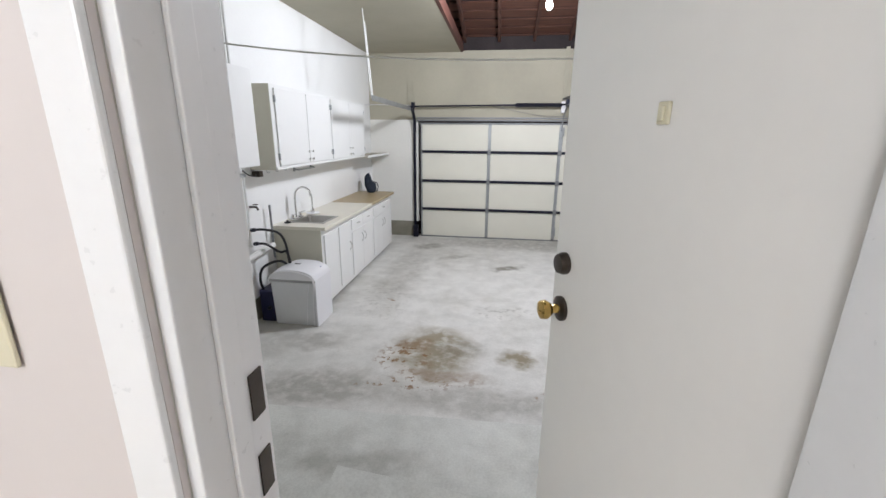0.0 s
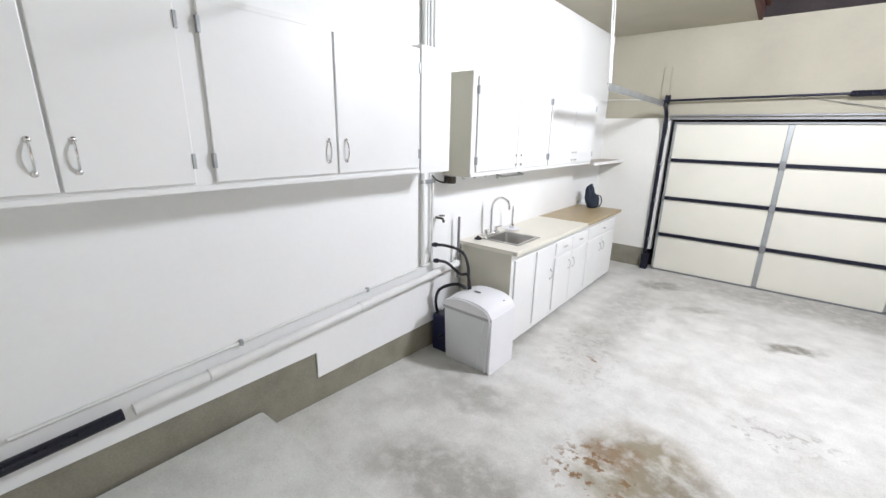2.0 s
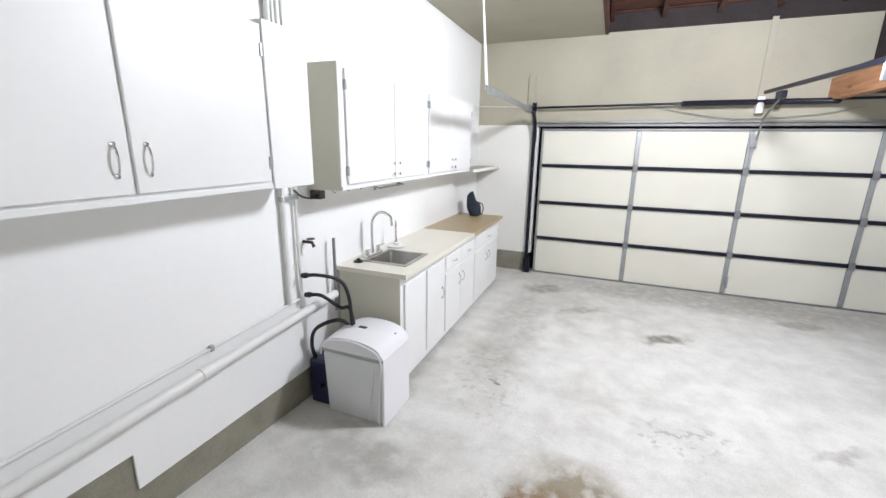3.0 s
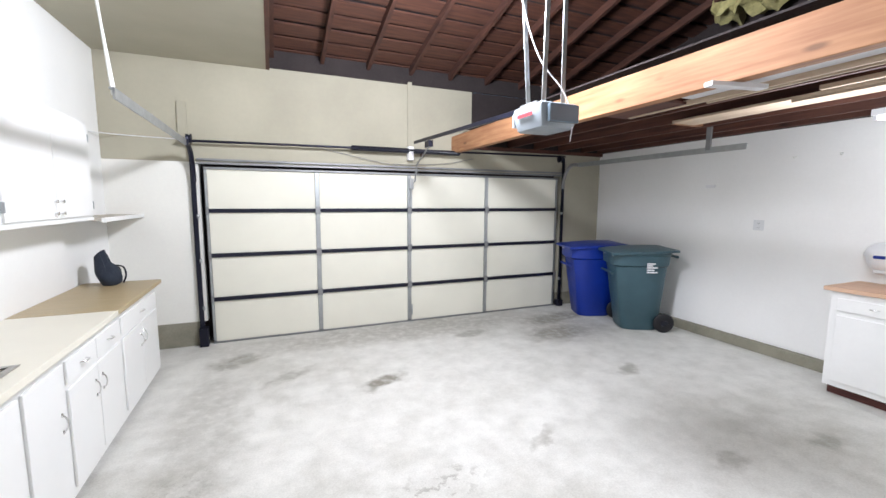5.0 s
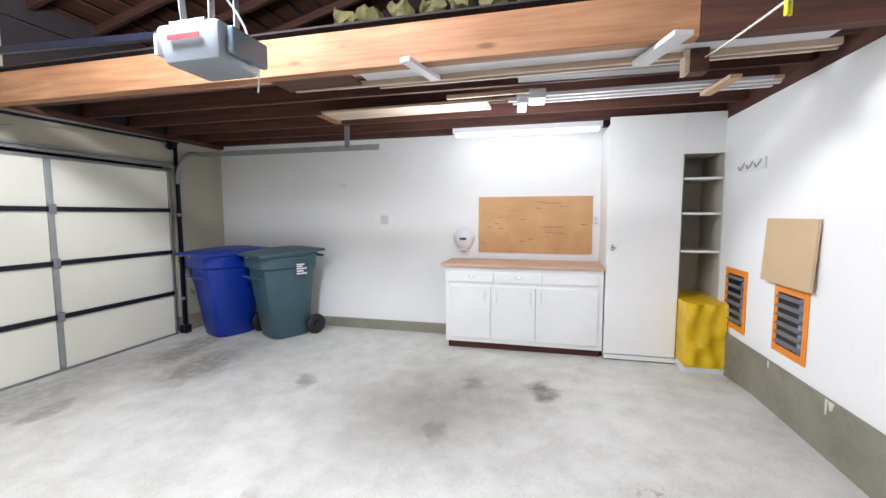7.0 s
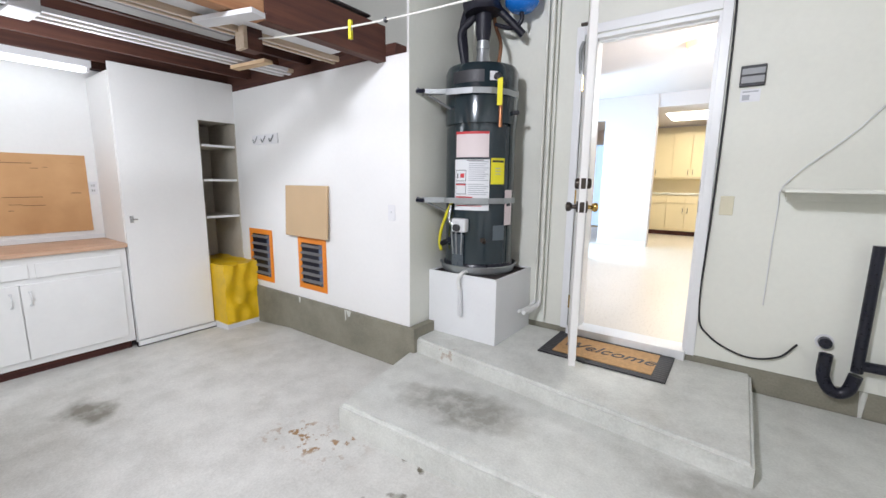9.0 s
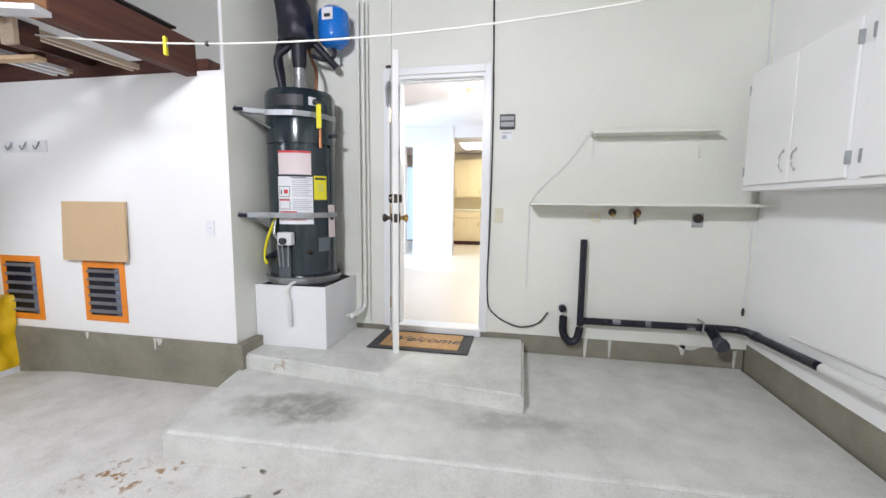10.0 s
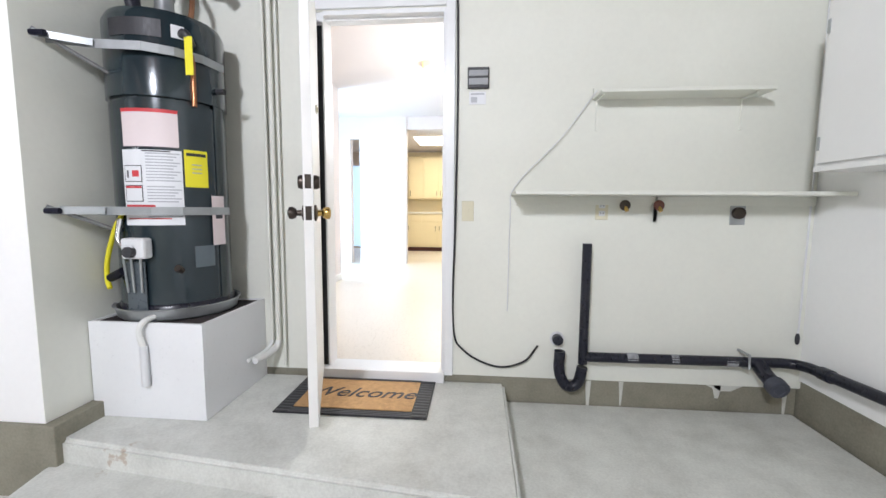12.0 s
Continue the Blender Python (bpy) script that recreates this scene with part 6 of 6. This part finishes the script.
part("light_cover", box(shape(), -0.155, -0.02, 0.165, 0.18, 0.04, 0.13, 0.006), WHITEPL, op)
part("stripe", box(shape(), -0.174, -0.17, -0.1, 0.08, 0.085, 0.105), RED, op, "red stripe")
part("mount_plate", box(shape(), -0.14, 0.14, -0.1, 0.1, 0.16, 0.175, 0.003), STEEL, op)
for x, y, lx, ly in ((-0.1, 0.05, -0.06, 0.3), (-0.04, -0.05, 0.0, -0.1), (0.13, -0.05, -0.06, -0.15)):
    part("strut", box(shape(), -0.018, 0.018, -0.003, 0.003, 0, 1.9, m=Matrix.Translation((x, y, 0.17)) @ Matrix.Rotation(math.atan2(lx, 1.6), 4, "Y") @ Matrix.Rotation(-math.atan2(ly, 1.6) * 0.4, 4, "X")), STEEL, op, "galvanised steel strut")
part("rail", box(shape(), -0.014, 0.014, 0.18, 2.94, 0.16, 0.195, 0.003, m=Matrix.Rotation(0.03, 4, "X")), DARKSTEEL, op, "rail to the garage door")
part("trolley", box(shape(), -0.03, 0.03, 2.3, 2.45, 0.15, 0.22, 0.004), DARKSTEEL, op)
part("arm", rod(shape(), [(0, 2.4, 0.15), (0.01, 2.85, 0.0), (0.01, 2.96, -0.22)], 0.01, 8), GREYSTEEL, op)
part("power_cord", rod(shape(), curve_pts([(0.1, -0.15, 0.16), (0.06, -0.12, 0.26), (-0.06, 0.0, 0.48), (-0.16, 0.08, 0.85), (-0.18, 0.1, 1.25)], 7), 0.005, 8), WHITEPL, op, "white power cord", True)
op.scale, op.location = (0.9, 0.9, 1.0), (1.3, 5.68, 2.14)
part("release_cord", rod(shape(), [(0.1, -0.2, 0.01), (0.085, -0.2, -0.08)], 0.004, 6), GREYPL, op)

# ---- wheeled bins ----


def bin_(name, label, place, turn, mat, h=1.06, w=0.64, d=0.74):
    """Front faces -y, wheels at +y."""
    t = thing(name, label, "wheeled bin", place, turn)
    bm = shape()
    rings = []
    for z, f, s in ((0.0, 0.62, 0.0), (0.02, 0.66, 0.0), (h * 0.6, 0.84, 0.02), (h * 0.8, 0.9, 0.02), (h * 0.82, 0.98, 0.02), (h * 0.94, 1.0, 0.02), (h * 0.95, 1.04, 0.02), (h * 0.975, 1.04, 0.02)):
        ring = []
        for k in range(24):
            a = 2 * math.pi * (k + 0.5) / 24
            cx, sy = math.cos(a), math.sin(a)
            q = (abs(cx) ** 5 + abs(sy) ** 5) ** (-1 / 5)
            ring.append(bm.verts.new((cx * q * w / 2 * f, sy * q * d / 2 * f + 0.04 * (1 - f) * 3, z)))
        rings.append(ring)
    for a, b in zip(rings, rings[1:]):
        for i in range(24):
            bm.faces.new((a[i], a[(i + 1) % 24], b[(i + 1) % 24], b[i]))
    bm.faces.new(list(reversed(rings[0])))
    bm.faces.new(rings[-1])
    part("body", bm, mat, t, smooth=True)
    bm = shape()
    n = 10
    g = []
    for i in range(n + 1):
        u = -1 + 2 * i / n
        g.append([bm.verts.new((u * (w / 2 + 0.03), v * (d / 2 + 0.04), h * 0.977 + 0.035 * (1 - abs(u) ** 3) * (1 - abs(v) ** 3) + 0.045 * (v + 1) / 2)) for v in [-1 + 2 * j / n for j in range(n + 1)]])
    for i in range(n):
        for j in range(n):
            bm.faces.new((g[i][j], g[i + 1][j], g[i + 1][j + 1], g[i][j + 1]))
    ret = bmesh.ops.extrude_edge_only(bm, edges=[e for e in bm.edges if e.is_boundary])
    for v in [q for q in ret["geom"] if isinstance(q, bmesh.types.BMVert)]:
        v.co.z -= 0.03
    part("lid", bm, mat, t, smooth=True)
    part("axle", rod(shape(), [(-w / 2 + 0.02, d / 2 - 0.1, 0.13), (w / 2 - 0.02, d / 2 - 0.1, 0.13)], 0.012, 8), DARKSTEEL, t)
    for s in (-1, 1):
        wh = part("wheel", lathe(shape(), [(0.05, -0.025), (0.11, -0.022), (0.125, -0.012), (0.125, 0.012), (0.11, 0.022), (0.05, 0.025)], 28, Matrix.Translation((s * (w / 2 - 0.04), d / 2 - 0.07, 0.125)) @ Matrix.Rotation(radians(90), 4, "Y")), RUBBER, t, "black wheel", True)
        part("hub", lathe(shape(), [(0.045, 0), (0.04, 0.012), (0.012, 0.016)], 16, Matrix.Translation((s * (w / 2 - 0.012), d / 2 - 0.07, 0.125)) @ Matrix.Rotation(radians(90 * s), 4, "Y")), ABS, wh, "black hub", True)
    part("handle_bar", rod(shape(), [(-w / 2 + 0.06, d / 2 + 0.06, h * 0.93), (w / 2 - 0.06, d / 2 + 0.06, h * 0.93)], 0.016, 8), mat, t)
    part("rib", box(shape(), -w / 2 + 0.1, w / 2 - 0.1, -d / 2 - 0.002, -d / 2 + 0.03, h * 0.7, h * 0.72, 0.004), mat, t)
    part("grip", box(shape(), -0.06, 0.0, -d / 2 - 0.03, -d / 2 - 0.01, h * 0.935, h * 0.95, 0.004), GREYPL, t)
    return t


bin_("wheeled_bin", "dark blue plastic wheeled recycling bin in the corner", (4.0, 8.12, 0.002), -112, BLUE)
tb = bin_("wheeled_bin", "dark teal plastic wheeled rubbish bin with small white lettering", (4.1, 7.38, 0.002), -118, TEAL)
bm = shape()
for k, (wd, z) in enumerate(((0.1, 0.9), (0.07, 0.875), (0.13, 0.85), (0.09, 0.82), (0.13, 0.79))):
    box(bm, 0.316, 0.3225, 0.04, 0.04 + wd, z - 0.008, z + 0.008)
part("lettering", bm, PAPER, tb, "small white lettering")

# ---- the kitchen seen through the door ----
kit = thing("kitchen_base_cabinet", "cream painted kitchen base cabinets with dark pulls", "cabinet", (0.4, -5.88, FH))
part("body", box(shape(), -0.7, 1.1, 0, 0.58, 0.1, 0.88, 0.003), CREAM, kit)
part("toe_kick", box(shape(), -0.7, 1.1, 0, 0.5, 0.0, 0.1), REDWOOD, kit, "dark toe kick")
kt = thing("kitchen_worktop", "plain cream laminate kitchen worktop", "worktop", (0.4, -5.88, FH + 0.882))
part("top", box(shape(), -0.72, 1.12, 0, 0.62, 0, 0.035, 0.004), LAMINATE, kt)
ku = thing("kitchen_wall_cabinet", "cream painted kitchen wall cabinets", "cabinet", (0.4, -5.88, 1.62))
part("body", box(shape(), -0.7, 1.1, 0, 0.32, 0, 0.98, 0.003), CREAM, ku)
for i in range(5):
    x = -0.7 + 0.36 * i
    d = part("door", box(shape(), x + 0.004, x + 0.355, 0.321, 0.337, 0.03, 0.95, 0.004), CREAM, ku)
    part("handle", box(shape(), x + (0.31 if i % 2 == 0 else 0.04), x + (0.32 if i % 2 == 0 else 0.05), 0.337, 0.355, 0.08, 0.2, 0.003), BRONZE, d)
    d = part("door", box(shape(), x + 0.004, x + 0.355, 0.581, 0.597, 0.14, 0.68, 0.004), CREAM, kit)
    part("handle", box(shape(), x + (0.31 if i % 2 == 0 else 0.04), x + (0.32 if i % 2 == 0 else 0.05), 0.597, 0.612, 0.48, 0.6, 0.003), BRONZE, d)
    part("drawer", box(shape(), x + 0.004, x + 0.355, 0.581, 0.597, 0.71, 0.86, 0.004), CREAM, kit)
stove = thing("kitchen_stove", "white stove with a steel oven rail", "stove", (1.62, -4.4, FH))
part("body", box(shape(), -0.15, 0.45, -0.38, 0.38, 0.06, 0.9, 0.01), WHITEPL, stove)
part("oven_rail", rod(shape(), [(-0.19, -0.3, 0.7), (-0.19, 0.3, 0.7)], 0.012, 8), STEEL, stove)
part("oven_glass", box(shape(), -0.16, -0.151, -0.25, 0.25, 0.3, 0.62, 0.002), INK, stove)
kp = thing("kitchen_ceiling_light", "bright rectangular kitchen ceiling light", "ceiling light", (0.5, -4.3, 2.78))
part("diffuser", box(shape(), -0.6, 0.6, -0.45, 0.45, -0.03, -0.001, 0.004), LAMPGLOW, kp)
hl = thing("hall_ceiling_light", "small amber ceiling light", "ceiling light", (0.35, -0.5, 3.0))
part("shade", lathe(shape(), [(0.06, -0.09), (0.12, -0.06), (0.13, -0.001)], 20), AMBER, hl, smooth=True)
th = thing("wall_bell_box", "small brown box on the house wall", "bell box", (1.75, -0.2, 2.1))
part("box", box(shape(), -0.03, -0.001, -0.05, 0.05, -0.06, 0.06, 0.004), BRONZE, th)
